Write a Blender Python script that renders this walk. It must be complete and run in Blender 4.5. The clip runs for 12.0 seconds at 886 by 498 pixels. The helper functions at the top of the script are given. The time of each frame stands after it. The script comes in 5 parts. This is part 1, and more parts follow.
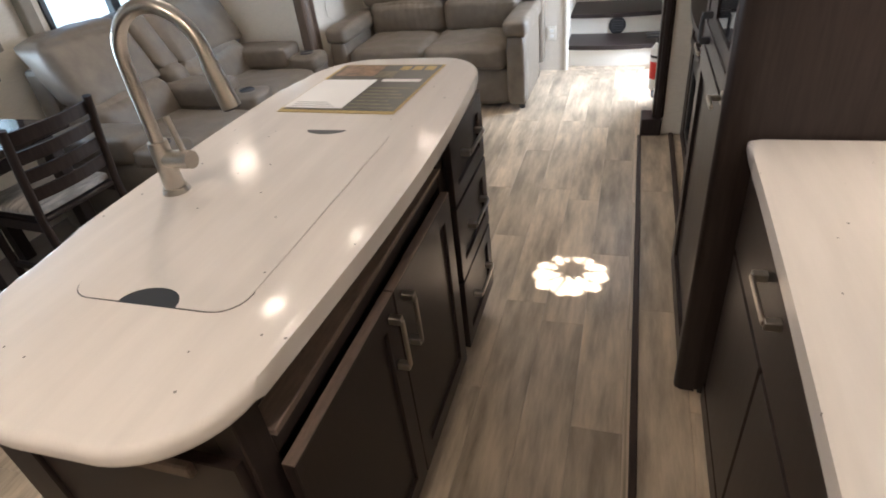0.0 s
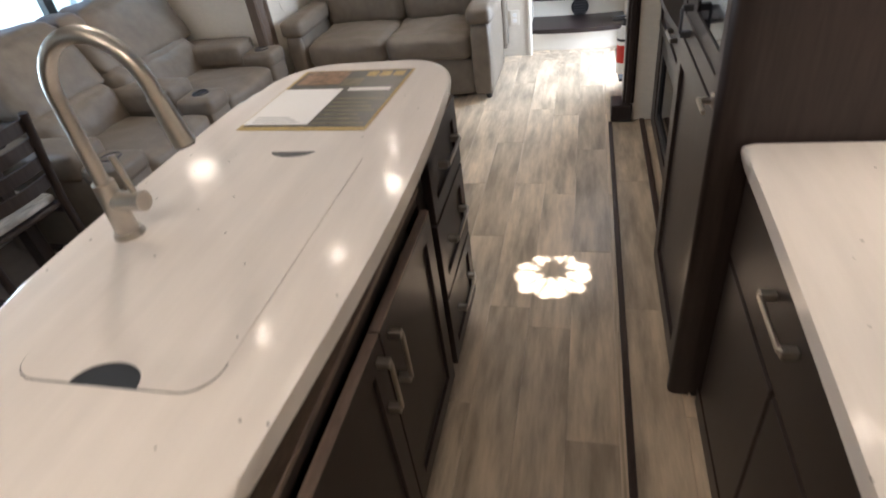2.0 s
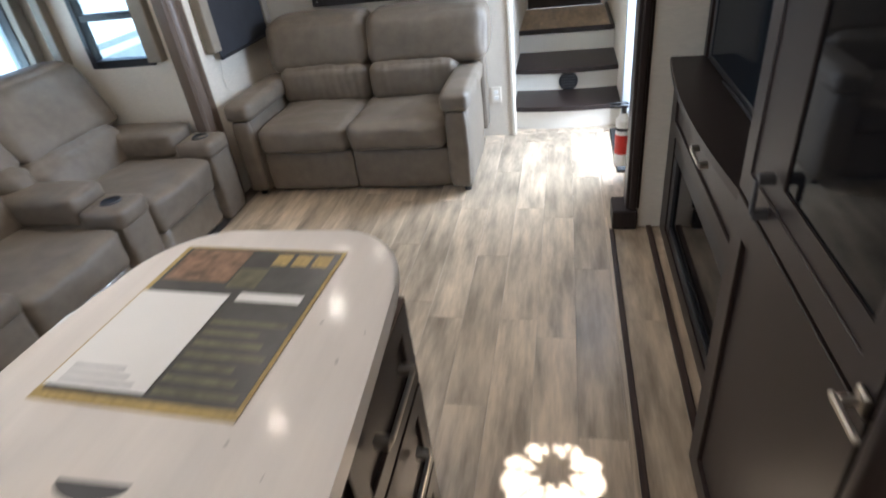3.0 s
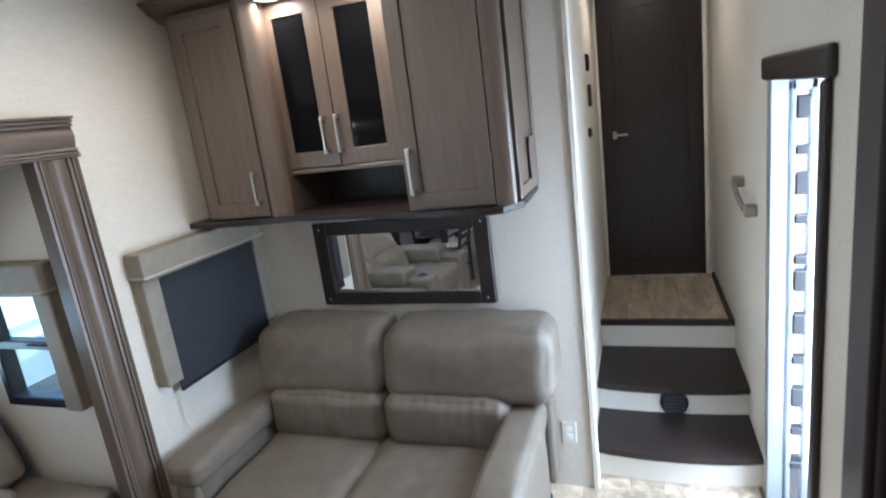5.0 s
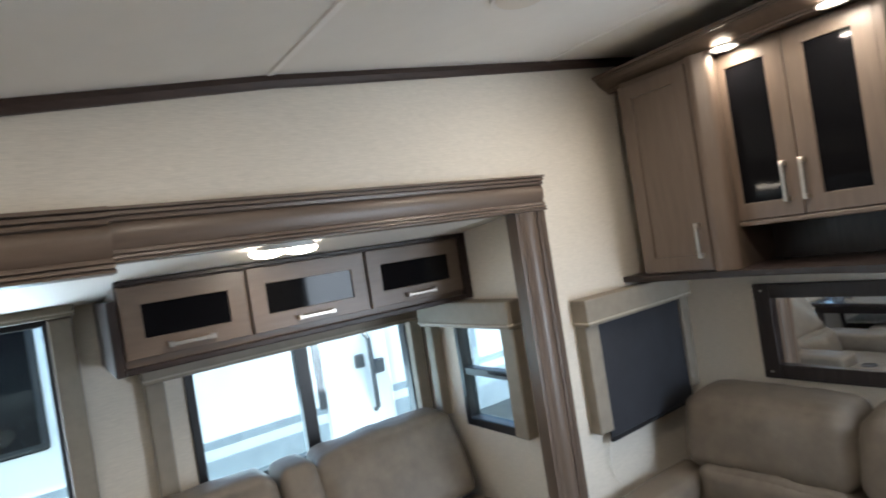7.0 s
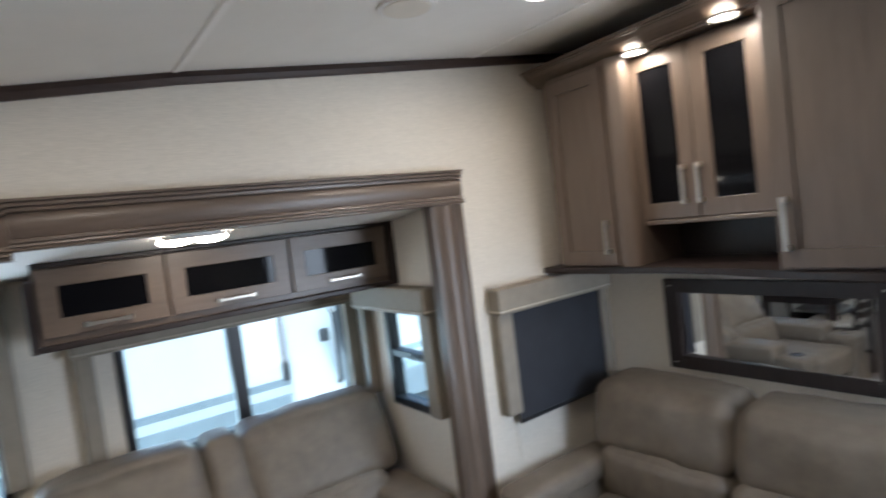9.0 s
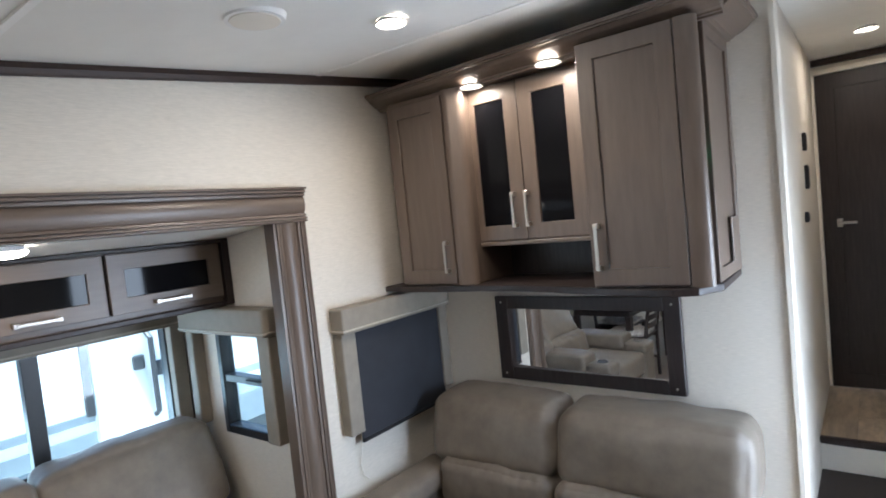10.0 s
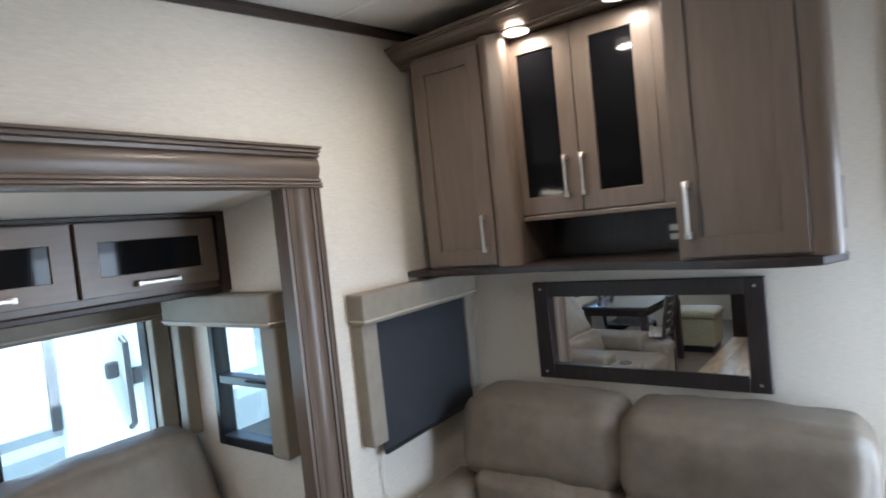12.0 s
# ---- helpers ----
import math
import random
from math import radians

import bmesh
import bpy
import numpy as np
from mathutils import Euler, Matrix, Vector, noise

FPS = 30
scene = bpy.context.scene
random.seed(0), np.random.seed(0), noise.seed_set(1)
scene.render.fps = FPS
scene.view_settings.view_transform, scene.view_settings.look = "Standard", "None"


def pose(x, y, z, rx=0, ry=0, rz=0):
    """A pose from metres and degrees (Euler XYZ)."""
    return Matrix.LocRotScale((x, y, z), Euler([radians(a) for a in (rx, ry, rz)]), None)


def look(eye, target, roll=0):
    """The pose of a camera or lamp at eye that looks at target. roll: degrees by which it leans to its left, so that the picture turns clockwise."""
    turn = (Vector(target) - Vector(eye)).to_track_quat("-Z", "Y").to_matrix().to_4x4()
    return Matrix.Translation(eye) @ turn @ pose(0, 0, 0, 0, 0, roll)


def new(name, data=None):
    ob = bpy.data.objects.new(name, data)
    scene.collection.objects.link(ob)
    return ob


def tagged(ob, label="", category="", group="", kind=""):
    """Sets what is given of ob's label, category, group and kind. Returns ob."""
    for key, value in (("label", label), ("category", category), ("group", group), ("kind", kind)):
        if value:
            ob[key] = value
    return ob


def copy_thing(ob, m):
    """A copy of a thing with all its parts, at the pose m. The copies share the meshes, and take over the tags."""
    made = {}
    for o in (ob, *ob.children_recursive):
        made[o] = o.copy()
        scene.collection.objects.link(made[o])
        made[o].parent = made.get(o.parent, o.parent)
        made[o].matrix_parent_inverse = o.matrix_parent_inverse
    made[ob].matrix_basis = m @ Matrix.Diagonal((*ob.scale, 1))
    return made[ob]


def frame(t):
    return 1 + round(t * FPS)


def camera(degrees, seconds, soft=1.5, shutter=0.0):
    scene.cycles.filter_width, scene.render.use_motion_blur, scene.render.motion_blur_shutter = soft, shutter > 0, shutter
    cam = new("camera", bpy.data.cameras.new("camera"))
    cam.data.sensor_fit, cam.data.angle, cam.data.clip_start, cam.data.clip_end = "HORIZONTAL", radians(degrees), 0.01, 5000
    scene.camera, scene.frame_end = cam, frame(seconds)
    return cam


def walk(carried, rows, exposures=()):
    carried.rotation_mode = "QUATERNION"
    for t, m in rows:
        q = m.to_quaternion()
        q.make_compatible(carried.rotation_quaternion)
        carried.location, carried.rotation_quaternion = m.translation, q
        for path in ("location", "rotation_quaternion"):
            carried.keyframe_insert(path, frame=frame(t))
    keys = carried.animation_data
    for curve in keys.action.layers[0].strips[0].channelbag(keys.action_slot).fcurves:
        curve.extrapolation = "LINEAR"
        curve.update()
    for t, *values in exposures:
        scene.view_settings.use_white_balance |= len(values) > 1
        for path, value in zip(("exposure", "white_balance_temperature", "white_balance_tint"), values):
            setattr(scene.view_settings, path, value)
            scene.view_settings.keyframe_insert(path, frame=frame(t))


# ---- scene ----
cam = camera(76.0, 12.0, soft=1.8, shutter=0.4)
PATH = [
    (0, (-0.019, -0.312, 1.446), (-0.597, 1.25, 0.338), -7.3),
    (0.5, (-0.006, -0.321, 1.441), (-0.535, 1.225, 0.288), -8.1),
    (1, (-0.004, -0.323, 1.445), (-0.5, 1.215, 0.266), -8.4),
    (1.5, (-0.018, -0.32, 1.448), (-0.494, 1.214, 0.257), -8.6),
    (2, (-0.083, -0.192, 1.479), (-0.552, 1.36, 0.308), -8.6),
    (2.5, (-0.166, 0.105, 1.543), (-0.605, 1.699, 0.418), -7.6),
    (3, (-0.157, 0.549, 1.51), (-0.574, 2.188, 0.442), -7.5),
    (3.5, (-0.15, 1.01, 1.622), (-0.574, 2.712, 0.662), -7.0),
    (3.7, (-0.172, 1.203, 1.669), (-0.612, 2.939, 0.779), -7.1),
    (5.3, (-0.255, 1.986, 1.847), (-0.965, 3.819, 1.479), -7.2),
    (5.5, (-0.277, 1.988, 1.861), (-1.01, 3.824, 1.56), -7.1),
    (6, (-0.412, 1.967, 1.84), (-1.351, 3.721, 1.638), -7.6),
    (6.5, (-0.471, 1.836, 1.864), (-1.827, 3.298, 1.705), -8.8),
    (7, (-0.506, 1.771, 1.741), (-2.131, 2.938, 1.732), -8.9),
    (7.2, (-0.504, 1.767, 1.757), (-2.178, 2.861, 1.738), -8.6),
    (8.8, (-0.312, 1.941, 1.814), (-2.036, 2.948, 1.692), -7.3),
    (9, (-0.232, 1.97, 1.773), (-1.849, 3.142, 1.664), -7.2),
    (9.5, (-0.277, 1.911, 1.799), (-1.578, 3.423, 1.654), -6.0),
    (10, (-0.242, 1.923, 1.783), (-1.453, 3.512, 1.672), -5.8),
    (10.5, (-0.207, 1.945, 1.769), (-1.373, 3.567, 1.676), -5.9),
    (11, (-0.215, 1.993, 1.73), (-1.357, 3.633, 1.639), -6.0),
    (11.5, (-0.373, 2.039, 1.676), (-1.501, 3.688, 1.583), -6.0),
    (12, (-0.659, 2.085, 1.649), (-1.809, 3.719, 1.568), -5.8),
]
walk(cam, [(t, look(eye, target, roll)) for t, eye, target, roll in PATH],
     [(0.0, 2.05, 6350, 16), (2.8, 2.0, 6150, 15), (3.2, 2.0, 5600, 11), (3.5, 1.98, 5150, 8), (5.5, 2.02, 5800, 11), (6.0, 2.05, 5950, 11), (7.0, 1.80, 6250, 12), (9.0, 1.72, 6000, 13), (9.5, 1.88, 5900, 13), (10.5, 2.0, 5800, 13), (11.5, 2.0, 5750, 13), (12.0, 1.88, 5900, 12)])
LAMP = 1.5

# ---- world, sun and window light ----
world = bpy.data.worlds.new("world")
scene.world = world
world.use_nodes = True
sky = world.node_tree.nodes.new("ShaderNodeTexSky")
sky.sky_type, sky.sun_disc = "NISHITA", False
sky.sun_elevation, sky.sun_rotation = radians(74), radians(163)
bg = world.node_tree.nodes["Background"]
bg.inputs["Strength"].default_value = 0.15
world.node_tree.links.new(sky.outputs[0], bg.inputs[0])
sun = new("sun", bpy.data.lights.new("sun", "SUN"))
sun.data.energy, sun.data.angle, sun.data.color = 5.0, radians(0.5), (1.0, 0.95, 0.88)
sun.rotation_euler = Vector((-0.10, 0.27, -1.0)).to_track_quat("-Z", "Y").to_euler()


def skylight(x, y, z, target, w, h, watts, spread=180):
    la = new("window_light", bpy.data.lights.new("window_light", "AREA"))
    la.data.energy, la.data.shape, la.data.size, la.data.size_y, la.data.color = watts, "RECTANGLE", w, h, (0.78, 0.90, 1.0)
    la.data.spread = radians(spread)
    la.matrix_world = look((x, y, z), target)


skylight(0.55, 4.16, 1.25, (-0.6, 3.55, 0.0), 0.6, 1.5, 6, 125)
skylight(0.50, 4.10, 0.9, (-0.7, 3.55, 0.85), 0.6, 1.6, 11)
skylight(-3.50, 2.77, 0.80, (-2.0, 2.7, 1.75), 1.0, 0.5, 3.5)
skylight(-3.60, 1.16, 1.0, (-2.0, 1.2, 1.75), 1.1, 0.6, 11)
skylight(-2.55, 3.85, 1.70, (-2.5, 2.5, 0.7), 0.4, 0.4, 2.0)
skylight(-2.37, -1.81, 1.25, (-2.0, 0.0, 1.0), 0.8, 0.6, 4)


# ---- materials ----
def mat(name, colour, rough=0.5, metal=0.0, vary=0.12, scale=8.0, stretch=(1, 1, 1), bump=0.0, bump_scale=200.0, coat=0.0, spec=0.5, spots=None, blotch=0.0, rvary=0.0, per_piece=0.0):
    """A surface with grain (scale, stretch), large blotches, fine relief, optional dark specks and differences from piece to piece."""
    m = bpy.data.materials.new(name)
    m.use_nodes = True
    n, l = m.node_tree.nodes, m.node_tree.links
    b = n["Principled BSDF"]
    b.inputs["Roughness"].default_value, b.inputs["Metallic"].default_value = rough, metal
    b.inputs["Coat Weight"].default_value, b.inputs["Specular IOR Level"].default_value = coat, spec
    tc = n.new("ShaderNodeTexCoord")
    mp = n.new("ShaderNodeMapping")
    mp.inputs["Scale"].default_value = stretch
    source = tc.outputs["Object"]
    info = n.new("ShaderNodeObjectInfo")
    if per_piece:
        add = n.new("ShaderNodeVectorMath")
        mul = n.new("ShaderNodeMath")
        mul.operation = "MULTIPLY"
        mul.inputs[1].default_value = 37.0
        l.new(info.outputs["Random"], mul.inputs[0])
        l.new(source, add.inputs[0]), l.new(mul.outputs[0], add.inputs[1])
        source = add.outputs[0]
    l.new(source, mp.inputs[0])
    no = n.new("ShaderNodeTexNoise")
    no.inputs["Scale"].default_value, no.inputs["Detail"].default_value, no.inputs["Roughness"].default_value = scale, 7, 0.6
    l.new(mp.outputs[0], no.inputs["Vector"])
    rp = n.new("ShaderNodeValToRGB")
    rp.color_ramp.elements[0].position, rp.color_ramp.elements[1].position = 0.32, 0.68
    rp.color_ramp.elements[0].color = [c * (1 - vary) for c in colour] + [1]
    rp.color_ramp.elements[1].color = [min(1, c * (1 + vary)) for c in colour] + [1]
    l.new(no.outputs[0], rp.inputs[0])
    out = rp.outputs[0]

    def times(value, low, high):
        ra = n.new("ShaderNodeMapRange")
        ra.inputs["To Min"].default_value, ra.inputs["To Max"].default_value = low, high
        l.new(value, ra.inputs["Value"])
        vm = n.new("ShaderNodeVectorMath")
        vm.operation = "SCALE"
        l.new(out, vm.inputs[0]), l.new(ra.outputs[0], vm.inputs["Scale"])
        return vm.outputs[0]

    if blotch:
        nb = n.new("ShaderNodeTexNoise")
        nb.inputs["Scale"].default_value, nb.inputs["Detail"].default_value = 2.2, 4
        l.new(source, nb.inputs["Vector"])
        out = times(nb.outputs[0], 1 - blotch, 1 + blotch)
    if per_piece:
        out = times(info.outputs["Random"], 1 - per_piece, 1 + per_piece)
    if spots:
        vo = n.new("ShaderNodeTexVoronoi")
        vo.inputs["Scale"].default_value = spots
        l.new(source, vo.inputs["Vector"])
        lt = n.new("ShaderNodeMath")
        lt.operation = "GREATER_THAN"
        lt.inputs[1].default_value = 0.055
        l.new(vo.outputs["Distance"], lt.inputs[0])
        out = times(lt.outputs[0], 0.35, 1.0)
    l.new(out, b.inputs["Base Color"])
    if rvary:
        ra = n.new("ShaderNodeMapRange")
        ra.inputs["To Min"].default_value, ra.inputs["To Max"].default_value = max(0.02, rough - rvary), rough + rvary
        l.new(no.outputs[0], ra.inputs["Value"])
        l.new(ra.outputs[0], b.inputs["Roughness"])
    if bump:
        nb = n.new("ShaderNodeTexNoise")
        nb.inputs["Scale"].default_value, nb.inputs["Detail"].default_value = bump_scale, 3
        l.new(mp.outputs[0], nb.inputs["Vector"])
        bp = n.new("ShaderNodeBump")
        bp.inputs["Strength"].default_value, bp.inputs["Distance"].default_value = bump, 0.002
        l.new(nb.outputs[0], bp.inputs["Height"])
        l.new(bp.outputs[0], b.inputs["Normal"])
    return m


def glow(name, colour, strength):
    m = bpy.data.materials.new(name)
    m.use_nodes = True
    b = m.node_tree.nodes["Principled BSDF"]
    b.inputs["Base Color"].default_value = (*colour, 1)
    b.inputs["Emission Color"].default_value = (*colour, 1)
    b.inputs["Emission Strength"].default_value = strength
    return m


def glass(name, colour=(1, 1, 1), rough=0.0):
    m = bpy.data.materials.new(name)
    m.use_nodes = True
    n, l = m.node_tree.nodes, m.node_tree.links
    n.remove(n["Principled BSDF"])
    t, g, mx, lw = n.new("ShaderNodeBsdfTransparent"), n.new("ShaderNodeBsdfGlossy"), n.new("ShaderNodeMixShader"), n.new("ShaderNodeLayerWeight")
    po, f = n.new("ShaderNodeMath"), n.new("ShaderNodeMath")
    po.operation, f.operation = "POWER", "MULTIPLY_ADD"
    po.inputs[1].default_value, f.inputs[1].default_value, f.inputs[2].default_value = 5.0, 0.9, 0.03
    l.new(lw.outputs["Facing"], po.inputs[0]), l.new(po.outputs[0], f.inputs[0])
    t.inputs[0].default_value, g.inputs["Roughness"].default_value = (*colour, 1), rough
    l.new(f.outputs[0], mx.inputs[0]), l.new(t.outputs[0], mx.inputs[1]), l.new(g.outputs[0], mx.inputs[2])
    l.new(mx.outputs[0], n["Material Output"].inputs[0])
    return m


WALL = mat("wallpaper", (0.66, 0.61, 0.53), 0.65, vary=0.10, scale=16, stretch=(2, 2, 30), bump=0.35, bump_scale=30, blotch=0.04)
RISER = mat("riser_paper", (0.72, 0.68, 0.60), 0.55, vary=0.05, scale=22, stretch=(2, 2, 26), bump=0.1, bump_scale=40)
CEIL = mat("ceiling_vinyl", (0.82, 0.81, 0.77), 0.5, vary=0.02, bump=0.05, bump_scale=300)
BATTEN = mat("ceiling_batten", (0.90, 0.89, 0.86), 0.4, vary=0.02)
PALE = mat("pale_vinyl_trim", (0.72, 0.67, 0.58), 0.4, vary=0.03)
WOOD = mat("brown_wood", (0.128, 0.094, 0.072), 0.36, vary=0.11, scale=5, stretch=(10, 10, 1.2), bump=0.05, bump_scale=60, blotch=0.12, rvary=0.08)
WOODH = mat("brown_wood_level", (0.128, 0.094, 0.072), 0.36, vary=0.11, scale=5, stretch=(10, 1.2, 10), bump=0.05, bump_scale=60, blotch=0.12, rvary=0.08)
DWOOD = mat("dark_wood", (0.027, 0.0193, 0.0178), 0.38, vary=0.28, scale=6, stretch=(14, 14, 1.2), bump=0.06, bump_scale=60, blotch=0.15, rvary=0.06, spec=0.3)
TRIMB = mat("reddish_brown_trim", (0.050, 0.032, 0.026), 0.45, vary=0.25, scale=6, stretch=(14, 1.2, 14), blotch=0.1, spec=0.3)
EDGE = mat("pale_wood_edge", (0.21, 0.155, 0.125), 0.5, vary=0.2, scale=10, stretch=(10, 2, 10), blotch=0.15)
PLANK = mat("vinyl_plank", (0.47, 0.375, 0.272), 0.34, vary=0.42, scale=1.9, stretch=(9, 1.4, 8), bump=0.05, bump_scale=14, blotch=0.26, rvary=0.07, per_piece=0.22)
SEAM = mat("plank_seam", (0.15, 0.12, 0.10), 0.6)
LEATHER = mat("taupe_leather", (0.150, 0.124, 0.097), 0.46, vary=0.14, scale=14, bump=0.42, bump_scale=260, blotch=0.14, rvary=0.08, spec=0.4)
FILM = mat("film_covered_leather", (0.150, 0.124, 0.097), 0.16, vary=0.12, scale=11, bump=0.6, bump_scale=26, blotch=0.14, rvary=0.06, coat=1.0)
GLOSSY = mat("polished_dark_top", (0.030, 0.024, 0.024), 0.10, vary=0.2, scale=6, stretch=(1.2, 14, 14), blotch=0.1, spec=0.7)
OLIVE = mat("olive_beige_upholstery", (0.27, 0.25, 0.17), 0.65, vary=0.08, scale=20, bump=0.2, bump_scale=250, blotch=0.06)
STITCH = mat("seam_thread", (0.11, 0.095, 0.082), 0.7)
SOLID = mat("solid_surface", (0.74, 0.69, 0.65), 0.13, vary=0.045, scale=3, stretch=(8, 0.9, 1), spots=22.0, blotch=0.05, spec=0.07)
BLACK = mat("black_plastic", (0.012, 0.013, 0.016), 0.4, vary=0.2)
DGREY = mat("dark_grey_plastic", (0.05, 0.05, 0.055), 0.45)
SHADE = mat("blackout_shade", (0.018, 0.02, 0.027), 0.75, vary=0.15, bump=0.2, bump_scale=300)
VALANCE = mat("taupe_upholstery", (0.235, 0.205, 0.165), 0.62, vary=0.08, scale=20, bump=0.2, bump_scale=250, blotch=0.06)
PIPING = mat("pale_piping", (0.42, 0.37, 0.30), 0.5)
STEEL = mat("brushed_nickel", (0.52, 0.48, 0.43), 0.32, metal=1.0, vary=0.06, scale=60, stretch=(1, 1, 12))
ALU = mat("painted_aluminium", (0.50, 0.56, 0.62), 0.35, metal=0.6, vary=0.05)
WHITE = mat("white_paint", (0.80, 0.80, 0.78), 0.4, vary=0.03)
CREAM = mat("cream_plastic", (0.74, 0.70, 0.62), 0.4, vary=0.03)
RED = mat("red_label", (0.55, 0.03, 0.02), 0.4)
PAPER = mat("white_paper", (0.82, 0.81, 0.80), 0.6, vary=0.02)
INK = mat("grey_print", (0.45, 0.45, 0.46), 0.6)
GOLD = mat("gold_weave", (0.42, 0.30, 0.10), 0.5, vary=0.3, scale=120)
MATB = mat("dark_print", (0.045, 0.045, 0.042), 0.35, vary=0.3, scale=30)
PHOTO = mat("brown_photo_print", (0.22, 0.13, 0.08), 0.3, vary=0.6, scale=40)
GREENP = mat("olive_print", (0.13, 0.12, 0.07), 0.35, vary=0.4, scale=40)
PLAID = mat("plaid_fabric", (0.52, 0.49, 0.45), 0.85, vary=0.35, scale=24, stretch=(3, 0.4, 1), bump=0.2)
MIRROR = mat("mirror_silver", (0.86, 0.88, 0.88), 0.015, metal=1.0, vary=0.0)
SMOKED = mat("smoked_glass", (0.005, 0.005, 0.006), 0.05, vary=0.0, spec=0.14)
SCREEN = mat("television_screen", (0.008, 0.011, 0.016), 0.09, vary=0.0, spec=0.03)
PANE = glass("window_pane", (0.80, 0.92, 0.94))
CONCRETE = mat("pale_gravel", (0.42, 0.41, 0.39), 0.9, vary=0.15, scale=3)
TRAILER = mat("white_gelcoat", (0.80, 0.82, 0.82), 0.3, vary=0.02)
STRIPE = mat("grey_graphic", (0.27, 0.31, 0.34), 0.35)
GREEN = glow("green_indicator", (0.05, 0.9, 0.45), 1.2)
LENS = glow("lit_diffuser", (1.0, 0.88, 0.70), 7.0)
CURTAIN = mat("pale_curtain", (0.66, 0.64, 0.60), 0.8, vary=0.08, scale=10, stretch=(8, 8, 0.5))


# ---- mesh helpers ----
def box_bm(bm, lo, hi, bevel=0.0, seg=1):
    geo = bmesh.ops.create_cube(bm, size=1.0, matrix=Matrix.Translation([(a + b) / 2 for a, b in zip(lo, hi)]) @ Matrix.Diagonal((*[abs(b - a) for a, b in zip(lo, hi)], 1)))
    if bevel:
        es = list({e for v in geo["verts"] for e in v.link_edges})
        bmesh.ops.bevel(bm, geom=es, offset=bevel, segments=seg, profile=0.5, affect="EDGES")
    return bm


def block(lo, hi, bevel=0.0, seg=1):
    return box_bm(bmesh.new(), lo, hi, bevel, seg)


def blocks(*pairs, bevel=0.0, seg=1):
    bm = bmesh.new()
    for lo, hi in pairs:
        box_bm(bm, lo, hi, bevel, seg)
    return bm


def cyl(bm, a, b, r, r2=None, n=20):
    a, b = Vector(a), Vector(b)
    d = b - a
    m = Matrix.Translation((a + b) / 2) @ d.to_track_quat("Z", "Y").to_matrix().to_4x4()
    bmesh.ops.create_cone(bm, cap_ends=True, segments=n, radius1=r, radius2=r if r2 is None else r2, depth=d.length, matrix=m)
    return bm


def rod(a, b, r, r2=None, n=20):
    return cyl(bmesh.new(), a, b, r, r2, n)


def tube(points, r, n=16):
    """A tube along a polyline, with capped ends."""
    bm, rings, pts = bmesh.new(), [], [Vector(p) for p in points]
    up = Vector((0.03, 1, 0.02)).normalized()
    for i, p in enumerate(pts):
        d = (pts[min(i + 1, len(pts) - 1)] - pts[max(i - 1, 0)]).normalized()
        u = d.cross(up).normalized()
        v = d.cross(u).normalized()
        rings.append([bm.verts.new(p + r * (math.cos(2 * math.pi * k / n) * u + math.sin(2 * math.pi * k / n) * v)) for k in range(n)])
    for s, t in zip(rings, rings[1:]):
        for k in range(n):
            bm.faces.new((s[k], s[(k + 1) % n], t[(k + 1) % n], t[k]))
    bm.faces.new(rings[0]), bm.faces.new(rings[-1])
    return bm


def prism(outline, z0, z1, bevel=0.0, seg=3):
    """A slab with the given outline in x and y."""
    bm = bmesh.new()
    f = bm.faces.new([bm.verts.new((x, y, z0)) for x, y in outline])
    top = bmesh.ops.extrude_face_region(bm, geom=[f])["geom"]
    vs = [g for g in top if isinstance(g, bmesh.types.BMVert)]
    for v in vs:
        v.co.z = z1
    if bevel:
        es = [e for e in bm.edges if abs(e.verts[0].co.z - e.verts[1].co.z) < 1e-6]
        bmesh.ops.bevel(bm, geom=es, offset=bevel, segments=seg, profile=0.5, affect="EDGES")
    return bm


def run(profile, axis, a, b, rise=0.0):
    """A moulding: the profile (two coordinates of the other axes, in x, y, z order) drawn along an axis from a to b."""
    bm, rings = bmesh.new(), []
    for t in (a, b):
        ring = []
        for u, v in profile:
            ring.append(bm.verts.new({"x": (t, u, v), "y": (u, t, v + (rise if t == b else 0.0)), "z": (u, v, t)}[axis]))
        rings.append(ring)
    n = len(profile)
    for k in range(n):
        bm.faces.new((rings[0][k], rings[0][(k + 1) % n], rings[1][(k + 1) % n], rings[1][k]))
    bm.faces.new(rings[0]), bm.faces.new(rings[1][::-1])
    return bm


def rounded(x0, y0, x1, y1, radii, n=10):
    """Outline of a rectangle with the radii of its corners (x0y0, x1y0, x1y1, x0y1)."""
    out = []
    for (cx, cy, sx, sy), r, a0 in zip(((x0, y0, 1, 1), (x1, y0, -1, 1), (x1, y1, -1, -1), (x0, y1, 1, -1)), radii, (180, 270, 0, 90)):
        for k in range(n + 1):
            a = radians(a0 + 90 * k / n)
            out.append((cx + sx * r + r * math.cos(a), cy + sy * r + r * math.sin(a)))
    return out


